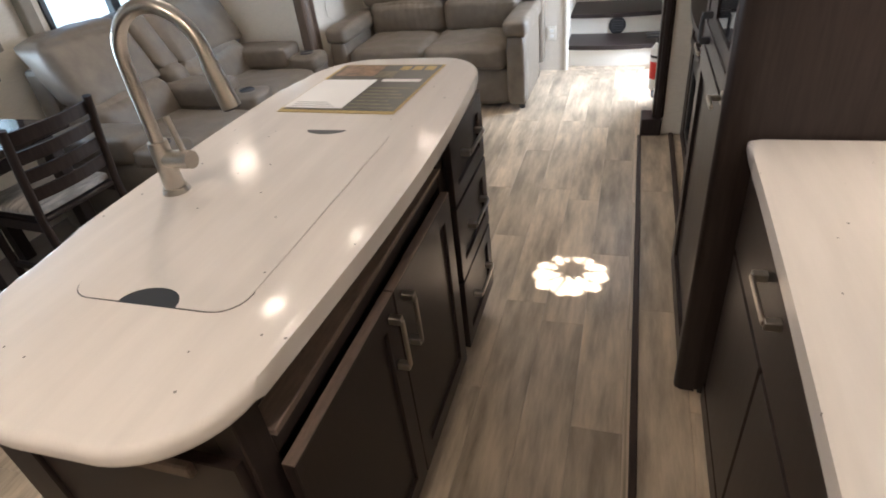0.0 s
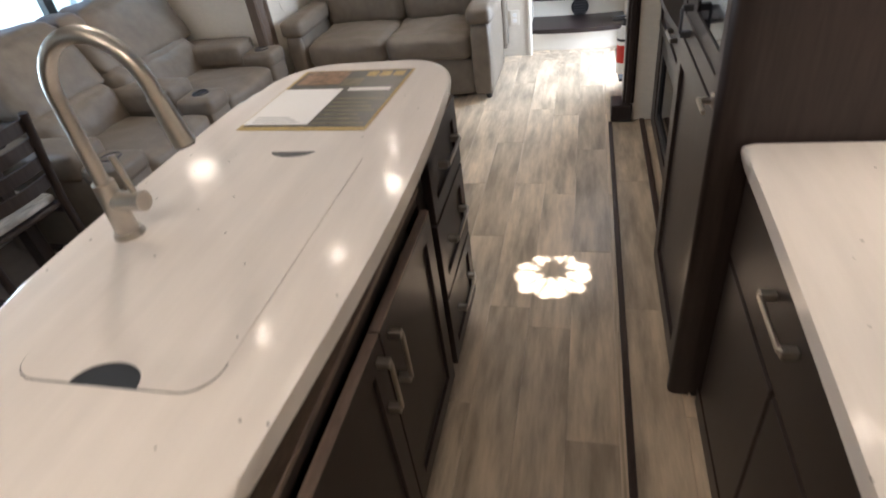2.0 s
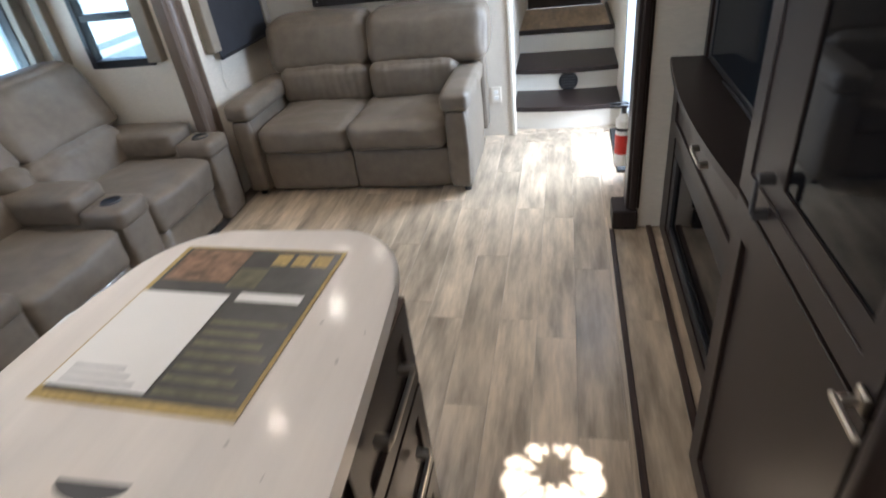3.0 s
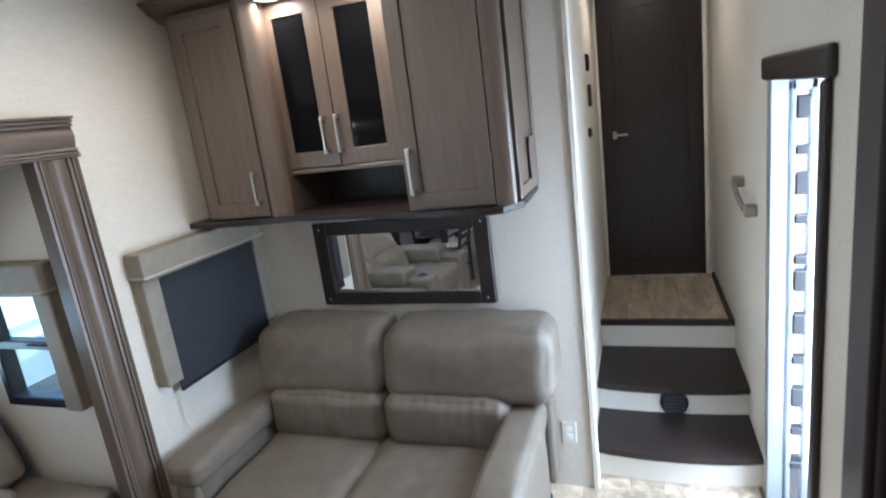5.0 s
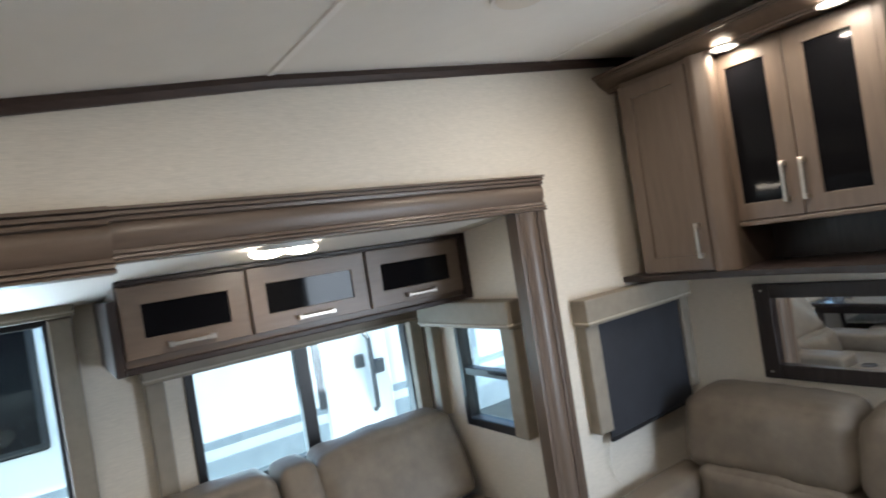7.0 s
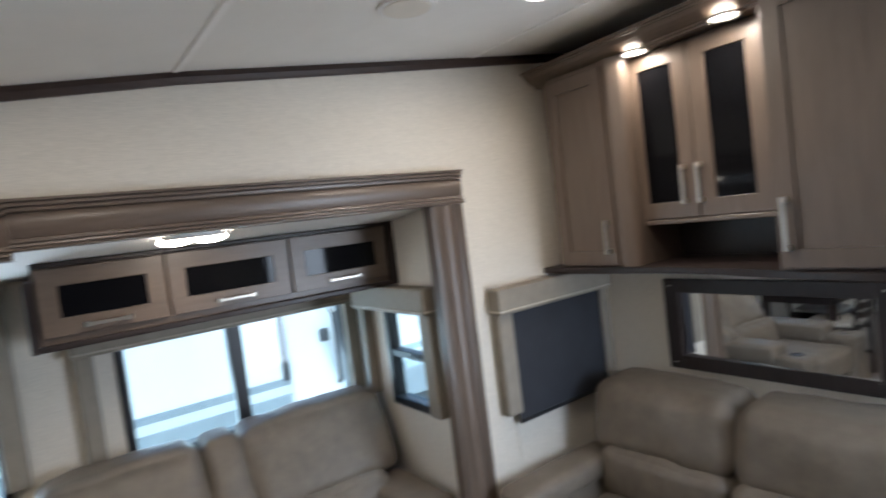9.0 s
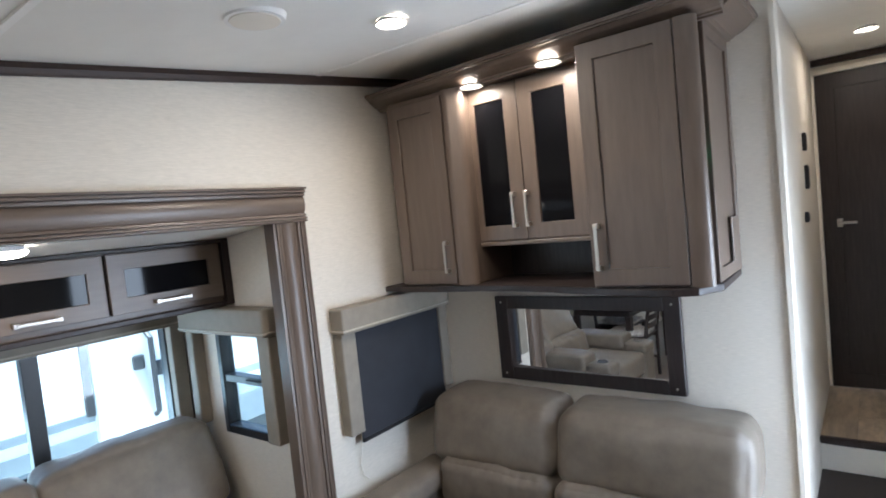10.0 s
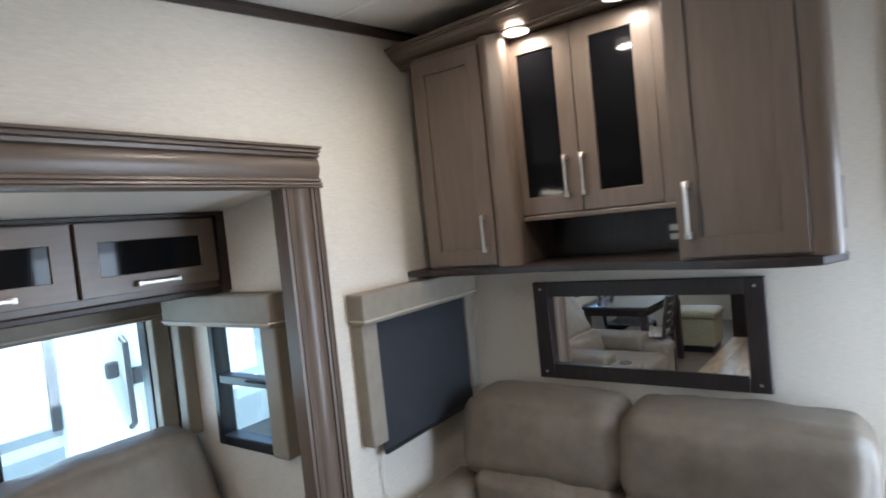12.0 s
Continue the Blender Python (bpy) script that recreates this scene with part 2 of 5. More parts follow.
def pillow(lo, hi, r, puff=0.0, rough=0.004, cuts=9, seed=0, lean=None, gather=None):
    """A stuffed cushion: a rounded box, swollen on its faces and slightly creased. lean: how far its top goes back in x or y. gather: pleats along one axis, standing off along another, with their depth and frequency."""
    bm = bmesh.new()
    bmesh.ops.create_cube(bm, size=2.0)
    bmesh.ops.subdivide_edges(bm, edges=bm.edges[:], cuts=cuts, use_grid_fill=True)
    lo, hi = Vector(lo), Vector(hi)
    c, h = (lo + hi) / 2, (hi - lo) / 2
    for v in bm.verts:
        u = v.co.copy()
        p = Vector([u[i] * h[i] for i in range(3)])
        q = Vector([max(-(h[i] - r), min(h[i] - r, p[i])) for i in range(3)])
        d = p - q
        if d.length > 1e-9:
            p = q + d.normalized() * r
        for i in range(3):
            if abs(u[i]) > 0.999:
                j, k = (i + 1) % 3, (i + 2) % 3
                p[i] += math.copysign(puff * (1 - u[j] ** 2) * (1 - u[k] ** 2), u[i])
        w = p + c + Vector((seed * 3.1, seed * 1.7, 0))
        p += rough * noise.noise_vector(w * 9) + 0.22 * rough * noise.noise_vector(w * 24)
        if gather:
            along, out_axis, depth, freq = gather
            p[out_axis] += depth * (0.25 + 0.75 * abs(u[2]) ** 2) * math.sin(freq * p[along] + 2.5 * noise.noise(w * 6)) * max(0.0, 1 - u[along] ** 6)
        if lean:
            f = (u[2] + 1) / 2
            p[lean[0]] += lean[1] * f
        v.co = p + c
    return bm


def part(name, bm, material, parent=None, label="", smooth=False, m=None):
    if m is not None:
        bmesh.ops.transform(bm, matrix=m, verts=bm.verts)
    me = bpy.data.meshes.new(name)
    bmesh.ops.recalc_face_normals(bm, faces=bm.faces)
    if smooth:
        for f in bm.faces:
            f.smooth = True
    bm.to_mesh(me)
    bm.free()
    if smooth:
        me.set_sharp_from_angle(angle=radians(50))
    me.materials.append(material)
    ob = new(name, me)
    if parent:
        ob.parent = parent
        if parent.type == "EMPTY":
            ob.matrix_parent_inverse = parent.matrix_basis.inverted()
    if label:
        ob["label"] = label
    return ob


def thing(name, label, category, at=(0, 0, 0), group=""):
    ob = new(name)
    ob.matrix_basis = pose(*at)
    ob.empty_display_size = 0.05
    return tagged(ob, label, category, group)


def setting(name, bm, material, label, category, smooth=False):
    return tagged(part(name, bm, material, smooth=smooth), label, category, kind="structure")


def facing(x, y, z, rz):
    """Local frame of a front: x along its width, z up, and its face towards -y, turned by rz."""
    return pose(x, y, z, 0, 0, rz)


def shaker(w, h, rail=0.055, th=0.02, sink=0.009, panel=True):
    """A door front in local coordinates, its face at y = 0."""
    bm = bmesh.new()
    e = 0.0018
    loops = [[bm.verts.new((x, y, z)) for x, z in ((a, a), (w - a, a), (w - a, h - a), (a, h - a))] for a, y in ((0, th), (0, e), (e, 0), (rail - e, 0), (rail, e), (rail, th))]
    for p, q in zip(loops, loops[1:] + loops[:1]):
        for k in range(4):
            bm.faces.new((p[k], p[(k + 1) % 4], q[(k + 1) % 4], q[k]))
    if panel:
        box_bm(bm, (rail - 0.002, sink, rail - 0.002), (w - rail + 0.002, th - 0.003, h - rail + 0.002))
    return bm


def pull(length, vertical=True):
    """A flat bar handle with two feet, in local coordinates, standing off towards -y; origin at its middle."""
    l, bm = length / 2, bmesh.new()
    if vertical:
        box_bm(bm, (-0.006, -0.032, -l), (0.006, -0.024, l), 0.002)
        for s in (-1, 1):
            box_bm(bm, (-0.009, -0.028, s * l - 0.009), (0.009, 0.0, s * l + 0.009), 0.002)
    else:
        box_bm(bm, (-l, -0.032, -0.006), (l, -0.024, 0.006), 0.002)
        for s in (-1, 1):
            box_bm(bm, (s * l - 0.009, -0.028, -0.009), (s * l + 0.009, 0.0, 0.009), 0.002)
    return bm


# ---- structure ----
WX, FY, CZ, EX, SX, SY = -2.17, 4.345, 2.21, 0.215, -3.08, 3.38
VENT = (0.035, 1.015)


def cz(y):
    """Height of the ceiling, which rises towards the front of the living area."""
    y = min(y, 4.36)
    return CZ + 0.137 * max(0.0, min(y, 2.42) - 1.5) + 0.10 * max(0.0, y - 2.42)


floor = setting("floor", block((-3.13, -2.6, -0.08), (0.9, 4.75, -0.006)), SEAM, "grey-brown wood-look vinyl plank floor", "floor")
ceiling_bm = bmesh.new()
V = 0.19
for lo, hi in (((-2.23, -2.6), (VENT[0] - V, 1.5)), ((VENT[0] + V, -2.6), (0.9, 1.5)), ((VENT[0] - V, -2.6), (VENT[0] + V, VENT[1] - V)), ((VENT[0] - V, VENT[1] + V), (VENT[0] + V, 1.5))):
    box_bm(ceiling_bm, (*lo, CZ), (*hi, CZ + 0.06))
ceiling = setting("ceiling", ceiling_bm, CEIL, "off-white vinyl ceiling with narrow seam battens", "ceiling")
rise = run([(1.5, CZ), (2.42, cz(2.42)), (4.36, cz(4.36)), (4.36, cz(4.36) + 0.06), (2.42, cz(2.42) + 0.06), (1.5, CZ + 0.06)], "x", -2.23, 0.9)
setting("ceiling_living", rise, CEIL, "off-white vinyl ceiling rising over the living area", "ceiling")
for k, y in enumerate((-1.3, -0.05, 1.5, 2.405, 3.64)):
    a, b = cz(y), cz(y + 0.03)
    setting("trim_batten_%d" % (k + 1), run([(y, a + 0.002), (y + 0.004, a - 0.005), (y + 0.026, b - 0.005), (y + 0.03, b + 0.002)], "x", -2.15, 0.75), BATTEN, "narrow white batten over a ceiling seam", "trim")
setting("ceiling_corridor", block((-0.56, 4.36, 2.50), (0.28, 6.3, 2.56)), CEIL, "off-white vinyl ceiling above the stairs", "ceiling")
def slide_z(x):
    """Underside of the slide-out's roof, which falls towards its outer wall."""
    return 1.838 - 0.115 * (WX - x)


setting("ceiling_slide", run([(SX - 0.05, slide_z(SX - 0.05)), (WX - 0.05, slide_z(WX - 0.05)), (WX - 0.05, 1.90), (SX - 0.05, 1.90)], "y", -2.6, SY + 0.05), CEIL, "white ceiling of the slide-out", "ceiling")
setting("wall_front", block((WX - 0.06, FY, 0), (-0.5, FY + 0.05, 2.56)), WALL, "cream textured wallpaper wall behind the loveseat", "wall")
setting("wall_left_upper", block((WX - 0.05, -2.6, 1.84), (WX, 3.45, 2.56)), WALL, "cream textured wallpaper above the slide-out", "wall")
setting("wall_left", block((WX - 0.05, 3.45, 0), (WX, FY, 2.56)), WALL, "cream textured wallpaper side wall", "wall")
setting("wall_stairs", block((-0.555, FY + 0.05, 0), (-0.505, 6.2, 2.5)), WALL, "cream textured wallpaper beside the stairs", "wall")
setting("wall_stairs_end", blocks(((-0.56, 6.12, 0.5), (0.27, 6.2, 2.5))), WALL, "cream wallpaper wall around the dark door", "wall")
# right outer wall with the entrance
setting("wall_right", blocks(((EX, 4.42, 0), (EX + 0.05, 6.2, 2.5)), ((EX, 3.2, 1.84), (EX + 0.05, 4.42, 2.57)), ((EX, 3.2, 0), (EX + 0.05, 3.68, 1.84))), WALL, "cream textured wallpaper wall with an open entrance", "wall")
setting("wall_jamb", block((0.185, 3.08, 0), (0.87, 3.2, 2.45)), WALL, "cream wallpaper end wall beside the television", "wall")
setting("wall_right_slide", block((0.82, -2.6, 0), (0.87, 3.08, 2.46)), WALL, "cream wallpaper wall behind the kitchen", "wall")
RY = -1.75
rw = [((-3.13, RY - 0.05, 0), (-2.8, RY, CZ)), ((-1.95, RY - 0.05, 0), (0.9, RY, CZ)), ((-2.8, RY - 0.05, 0), (-1.95, RY, 0.9)), ((-2.8, RY - 0.05, 1.6), (-1.95, RY, CZ))]
setting("wall_rear", blocks(*rw), WALL, "cream wallpaper rear wall with a window", "wall")
# slide-out box with openings for its windows
W1, W2 = (2.22, 3.31, 0.86, 1.41), (0.55, 1.79, 0.80, 1.70)
sb = [((SX - 0.05, -2.6, 0), (SX, W2[0], 1.84)), ((SX - 0.05, W2[0], 0), (SX, W2[1], W2[2])), ((SX - 0.05, W2[0], W2[3]), (SX, W2[1], 1.84)),
      ((SX - 0.05, W2[1], 0), (SX, W1[0], 1.84)), ((SX - 0.05, W1[0], 0), (SX, W1[1], W1[2])), ((SX - 0.05, W1[0], W1[3]), (SX, W1[1], 1.84)), ((SX - 0.05, W1[1], 0), (SX, SY, 1.84))]
setting("wall_slide_back", blocks(*sb), WALL, "cream wallpaper wall of the slide-out with windows", "wall")
W3 = (-2.74, -2.36, 0.88, 1.37)
ss = [((SX - 0.05, SY, 0), (W3[0], SY + 0.05, 1.84)), ((W3[1], SY, 0), (WX - 0.05, SY + 0.05, 1.84)), ((W3[0], SY, 0), (W3[1], SY + 0.05, W3[2])), ((W3[0], SY, W3[3]), (W3[1], SY + 0.05, 1.84))]
setting("wall_slide_side", blocks(*ss), WALL, "cream wallpaper end wall of the slide-out", "wall")

# mouldings
def strip_profile(x, z0, z1, s):
    return [(x, z0), (x + s * 0.012, z0), (x + s * 0.016, z0 + 0.006), (x + s * 0.020, (z0 + z1) / 2), (x + s * 0.014, z1 - 0.008), (x + s * 0.012, z1), (x, z1)]


setting("trim_ceiling_rear", run(strip_profile(WX, CZ - 0.04, CZ, 1), "y", -2.6, 1.5), TRIMB, "dark wood ceiling moulding", "trim")
setting("trim_ceiling_mid", run(strip_profile(WX, CZ - 0.04, CZ, 1), "y", 1.5, 2.42, cz(2.42) - CZ), TRIMB, "dark wood ceiling moulding", "trim")
setting("trim_ceiling_left", run(strip_profile(WX, cz(2.42) - 0.04, cz(2.42), 1), "y", 2.42, FY, cz(FY) - cz(2.42)), TRIMB, "dark wood ceiling moulding", "trim")
setting("trim_ceiling_corridor", run([(6.12, 2.46), (6.10, 2.462), (6.10, 2.495), (6.12, 2.5)], "x", -0.5, EX), DWOOD, "dark wood moulding over the dark door", "trim")
setting("trim_ceiling_right", run(strip_profile(EX, 2.46, 2.5, -1), "y", 4.36, 6.1), DWOOD, "dark wood moulding along the stair wall", "trim")


def header_profile(x, z0, z1, p):
    h = z1 - z0
    return [(x, z0), (x + p * 0.80, z0), (x + p * 0.86, z0 + h * 0.02), (x + p * 0.86, z0 + h * 0.055), (x + p * 0.74, z0 + h * 0.062), (x + p * 0.74, z0 + h * 0.075), (x + p * 0.86, z0 + h * 0.085), (x + p * 0.84, z0 + h * 0.135), (x + p * 0.70, z0 + h * 0.142), (x + p * 0.70, z0 + h * 0.16), (x + p * 0.80, z0 + h * 0.17), (x + p * 0.76, z0 + h * 0.235), (x + p * 0.64, z0 + h * 0.245),
            (x + p * 0.70, z0 + h * 0.32), (x + p * 0.76, z0 + h * 0.42), (x + p * 0.78, z0 + h * 0.52), (x + p * 0.76, z0 + h * 0.62), (x + p * 0.70, z0 + h * 0.70), (x + p * 0.64, z0 + h * 0.745), (x + p * 0.80, z0 + h * 0.755), (x + p * 0.82, z0 + h * 0.82), (x + p * 0.72, z0 + h * 0.828), (x + p * 0.72, z0 + h * 0.845), (x + p * 0.90, z0 + h * 0.855), (x + p * 0.90, z0 + h * 0.915), (x + p * 0.8, z0 + h * 0.922), (x + p * 0.8, z0 + h * 0.938), (x + p, z0 + h * 0.945), (x + p, z1), (x, z1)]


setting("trim_slide_header", run(header_profile(WX - 0.04, 1.825, 1.968, 0.085), "y", 1.935, 3.495), WOODH, "brown moulded wood header over the slide-out opening", "trim", True)
setting("trim_slide_header_rear", run(header_profile(WX - 0.04, 1.80, 1.965, 0.12), "y", -2.6, 1.935), WOODH, "thicker brown moulded wood header", "trim", True)


def column_profile(x, y0, y1, p):
    w = y1 - y0
    f = ((0, 0.8), (0.07, 0.82), (0.075, 0.66), (0.09, 0.66), (0.095, 0.84), (0.16, 0.84), (0.165, 0.66), (0.18, 0.66), (0.185, 0.8), (0.25, 0.78), (0.255, 0.68), (0.36, 0.84), (0.5, 0.92), (0.64, 0.84), (0.745, 0.68), (0.75, 0.78), (0.815, 0.8), (0.82, 0.66), (0.835, 0.66), (0.84, 0.84), (0.905, 0.84), (0.91, 0.66), (0.925, 0.66), (0.93, 0.82), (1.0, 0.8))
    return [(x, y0)] + [(x + p * b, y0 + w * a) for a, b in f] + [(x, y1)]


setting("trim_slide_column", run(column_profile(WX - 0.04, 3.325, 3.49, 0.075), "z", 0.0, 1.825), WOOD, "brown fluted wood column at the slide-out opening", "trim", True)
setting("trim_entry_column", blocks(((0.135, 3.075, 0.10), (0.20, 3.20, 2.39)), ((0.15, 3.06, 0.1), (0.185, 3.075, 2.389)), bevel=0.008, seg=2), DWOOD, "dark wood jamb column beside the entrance", "trim")
setting("trim_entry_base", block((0.075, 3.05, 0), (0.19, 3.21, 0.10), 0.006), DWOOD, "dark wood base block of the jamb column", "trim")
setting("trim_wall_end", run([(-0.508, FY - 0.012), (-0.49, FY - 0.012), (-0.484, FY + 0.0), (-0.484, FY + 0.03), (-0.508, FY + 0.03)], "z", 0, 2.47), PALE, "pale corner moulding at the wall end", "trim")
setting("trim_floor_edge", block((0.062, -2.6, -0.02), (0.084, 3.05, 0.007), 0.003), TRIMB, "dark edge strip along the slide-out floor", "trim")
setting("trim_floor_console", block((0.236, 1.72, 0.0), (0.262, 3.075, 0.012), 0.003), TRIMB, "dark edge strip before the fireplace cabinet", "trim")
setting("trim_slide_floor", block((-2.115, 1.4, 0.0), (-2.085, 3.32, 0.02), 0.004), BLACK, "black seal strip at the slide-out floor", "trim")
setting("threshold", block((0.145, 3.69, 0.0), (0.20, 4.36, 0.016), 0.005), BLACK, "black rubber threshold at the entrance", "threshold")

# stairs to the upper floor
def bowed(y0, y1, bow=0.05):
    n = 12
    return [(EX, y1), (-0.505, y1)] + [(-0.505 + (EX + 0.505) * k / n, y0 - bow * (1 - (2 * k / n - 1) ** 2)) for k in range(n + 1)]


stairs = tagged(new("stairs"), "two dark wood treads with cream risers below a plank landing", "stairs", kind="structure")
part("riser", prism(bowed(4.46, 4.80, 0.03), 0.0, 0.135), RISER, stairs, "cream riser")
part("riser", prism(bowed(4.79, 5.22, 0.02), 0.0, 0.30), RISER, stairs, "cream riser with a round vent")
part("riser", block((-0.505, 5.225, 0.0), (EX, 5.26, 0.47)), RISER, stairs, "cream riser")
part("tread", prism(bowed(4.425, 4.80, 0.035), 0.135, 0.168, 0.006), DWOOD, stairs, "dark wood tread")
part("tread", prism(bowed(4.75, 5.225, 0.03), 0.30, 0.333, 0.006), DWOOD, stairs, "dark wood tread")
part("nosing", block((-0.505, 5.195, 0.472), (EX - 0.004, 5.225, 0.508), 0.005), DWOOD, stairs, "dark edge of the landing")
part("nosing", block((EX - 0.03, 5.225, 0.485), (EX - 0.004, 6.1, 0.506), 0.003), DWOOD, stairs)
landing = setting("floor_landing", block((-0.505, 5.262, 0.40), (EX - 0.002, 6.15, 0.488)), SEAM, "wood-look plank landing before the dark door", "floor")
vent = part("vent", rod((-0.13, 4.785, 0.228), (-0.13, 4.755, 0.228), 0.072, 0.066, 32), BLACK, stairs, "round black floor vent", True)
for k in range(-2, 3):
    part("slat", block((-0.13 - 0.05, 4.747, 0.228 + k * 0.02 - 0.004), (-0.13 + 0.05, 4.757, 0.228 + k * 0.02 + 0.004)), DGREY, vent)


# ---- windows and doors ----
def window_y(name, x, y0, y1, z0, z1, bars, label):
    """A black-framed window in a wall of constant x, with upright bars at the given y."""
    w = tagged(new(name), label, "window", kind="structure")
    d0, d1 = x - 0.055, x + 0.012
    part("frame", blocks(((d0, y0 - 0.012, z0 - 0.012), (d1, y0 + 0.025, z1 + 0.012)), ((d0, y1 - 0.025, z0 - 0.012), (d1, y1 + 0.012, z1 + 0.012)), ((d0, y0 + 0.025, z0 - 0.012), (d1, y1 - 0.025, z0 + 0.025)), ((d0, y0 + 0.025, z1 - 0.025), (d1, y1 - 0.025, z1 + 0.012)), bevel=0.004), BLACK, w)
    for y in bars:
        part("bar", block((x - 0.045, y - 0.032, z0 + 0.025), (x + 0.004, y + 0.032, z1 - 0.025), 0.003), BLACK, w)
    cuts = [y0 + 0.025] + list(bars) + [y1 - 0.025]
    for a, b in zip(cuts, cuts[1:]):
        part("pane", block((x - 0.03, a, z0 + 0.02), (x - 0.026, b, z1 - 0.02)), PANE, w).visible_shadow = False
    return w


window_y("window_1", SX, *W1, (2.72,), "black-framed sliding window behind the recliners")
window_y("window_2", SX, *W2, (1.16,), "black-framed window beside the dining table")
w3 = tagged(new("window_3"), "black-framed two-part window in the slide-out end wall", "window", kind="structure")
x0, x1, z0, z1 = W3
part("frame", blocks(((x0 - 0.012, SY - 0.012, z0 - 0.012), (x0 + 0.022, SY + 0.055, z1 + 0.012)), ((x1 - 0.022, SY - 0.012, z0 - 0.012), (x1 + 0.012, SY + 0.055, z1 + 0.012)), ((x0 + 0.022, SY - 0.012, z0 - 0.012), (x1 - 0.022, SY + 0.055, z0 + 0.03)), ((x0 + 0.022, SY - 0.012, z1 - 0.022), (x1 - 0.022, SY + 0.055, z1 + 0.012)), bevel=0.004), BLACK, w3)
part("bar", blocks(((x0 + 0.022, SY - 0.005, 1.115), (x1 - 0.022, SY + 0.045, 1.15)), ((x0 + 0.2, SY - 0.016, 1.12), (x1 - 0.03, SY - 0.005, 1.14)), bevel=0.003), BLACK, w3)
part("pane", block((x0 + 0.02, SY + 0.026, z0 + 0.02), (x1 - 0.02, SY + 0.03, 1.12)), PANE, w3).visible_shadow = False
part("pane", block((x0 + 0.02, SY + 0.026, 1.145), (x1 - 0.02, SY + 0.03, z1 - 0.02)), PANE, w3).visible_shadow = False
w4 = tagged(new("window_4"), "bright rear window over the far end of the room", "window", kind="structure")
part("frame", blocks(((-2.8, RY - 0.055, 0.9), (-2.76, RY + 0.01, 1.6)), ((-1.99, RY - 0.055, 0.9), (-1.95, RY + 0.01, 1.6)), ((-2.76, RY - 0.055, 0.9), (-1.99, RY + 0.01, 0.94)), ((-2.76, RY - 0.055, 1.56), (-1.99, RY + 0.01, 1.6))), BLACK, w4)
part("pane", block((-2.76, RY - 0.03, 0.94), (-1.99, RY - 0.026, 1.56)), PANE, w4).visible_shadow = False


def valance(name, w, drop, leg0, leg1, shade, at, rz, label):
    """A padded window surround: box on top, two side legs, and a pulled-down shade if asked. Local x along it, face towards -y."""
    t = thing(name, label, "valance", at)
    m = pose(*at, 0, 0, rz)
    part("top_box", block((0, -0.085, 0), (w, 0.0, drop), 0.008, 2), VALANCE, t, m=m)
    part("piping", block((-0.003, -0.089, 0.012), (w + 0.003, -0.0, 0.020), 0.002), PIPING, t, "pale piping along the lower edge", m=m)
    for a, b, z in ((0.008, 0.008 + leg0[0], leg0[1]), (w - 0.008 - leg1[0], w - 0.008, leg1[1])):
        if b - a > 0.01:
            part("side_leg", block((a, -0.06, z), (b, 0.0, 0.0), 0.008, 2), VALANCE, t, m=m)
    if shade:
        part("shade", block((0.008 + leg0[0] - 0.01, -0.045, shade), (w - 0.008 - leg1[0] + 0.01, -0.038, 0.0)), SHADE, t, "black pleated shade pulled down", m=m)
        part("bottom_rail", block((0.008 + leg0[0] - 0.01, -0.052, shade - 0.012), (w - 0.008 - leg1[0] + 0.01, -0.034, shade + 0.004), 0.003), BLACK, t, m=m)
    return t


G = "padded window surrounds"
tagged(valance("window_valance", 0.79, 0.115, (0.085, -0.46), (0.075, -0.44), -0.50, (WX, 3.575, 1.315), 90, "taupe padded window surround with its black shade pulled down"), group=G)
tagged(valance("window_valance", 1.32, 0.11, (0.07, -0.5), (0.07, -0.5), 0, (SX, 2.05, 1.385), 90, "long taupe padded window surround behind the recliners"), group=G)
tagged(valance("window_valance", 0.68, 0.12, (0.06, -0.46), (0.085, -0.47), 0, (-2.94, SY, 1.36), 0, "short taupe padded window surround on the slide-out end wall"), group=G)
tagged(valance("window_valance", 1.42, 0.10, (0.08, -0.78), (0.08, -0.78), 0, (SX, 0.45, 1.70), 90, "taupe padded window surround by the dining table"), group=G)
cord = thing("shade_cord", "thin white pull cord hanging below the black shade", "cord", (WX, 3.66, 0.6))
part("cord_line", tube([(WX + 0.03, 3.66, 0.83), (WX + 0.02, 3.665, 0.76), (WX + 0.014, 3.66, 0.70), (WX + 0.012, 3.67, 0.64), (WX + 0.02, 3.70, 0.61)], 0.0025, 6), CREAM, cord)

door = tagged(new("door_1"), "closed dark wood panel door above the stairs", "door", kind="structure")
part("door_leaf", shaker(0.64, 1.90, 0.09, 0.035, 0.006), DWOOD, door, m=pose(-0.485, 6.085, 0.50))
part("door_frame", blocks(((-0.505, 6.075, 0.5), (-0.487, 6.12, 2.43)), ((0.157, 6.075, 0.5), (0.185, 6.12, 2.43)), ((-0.505, 6.075, 2.403), (0.185, 6.12, 2.435)), bevel=0.003), PALE, door, "pale door casing")
hd = part("door_handle", blocks(((-0.415, 6.058, 1.485), (-0.385, 6.085, 1.535)), ((-0.41, 6.035, 1.502), (-0.315, 6.05, 1.518)), ((-0.41, 6.035, 1.502), (-0.39, 6.07, 1.518)), bevel=0.004), STEEL, door, "brushed nickel lever")

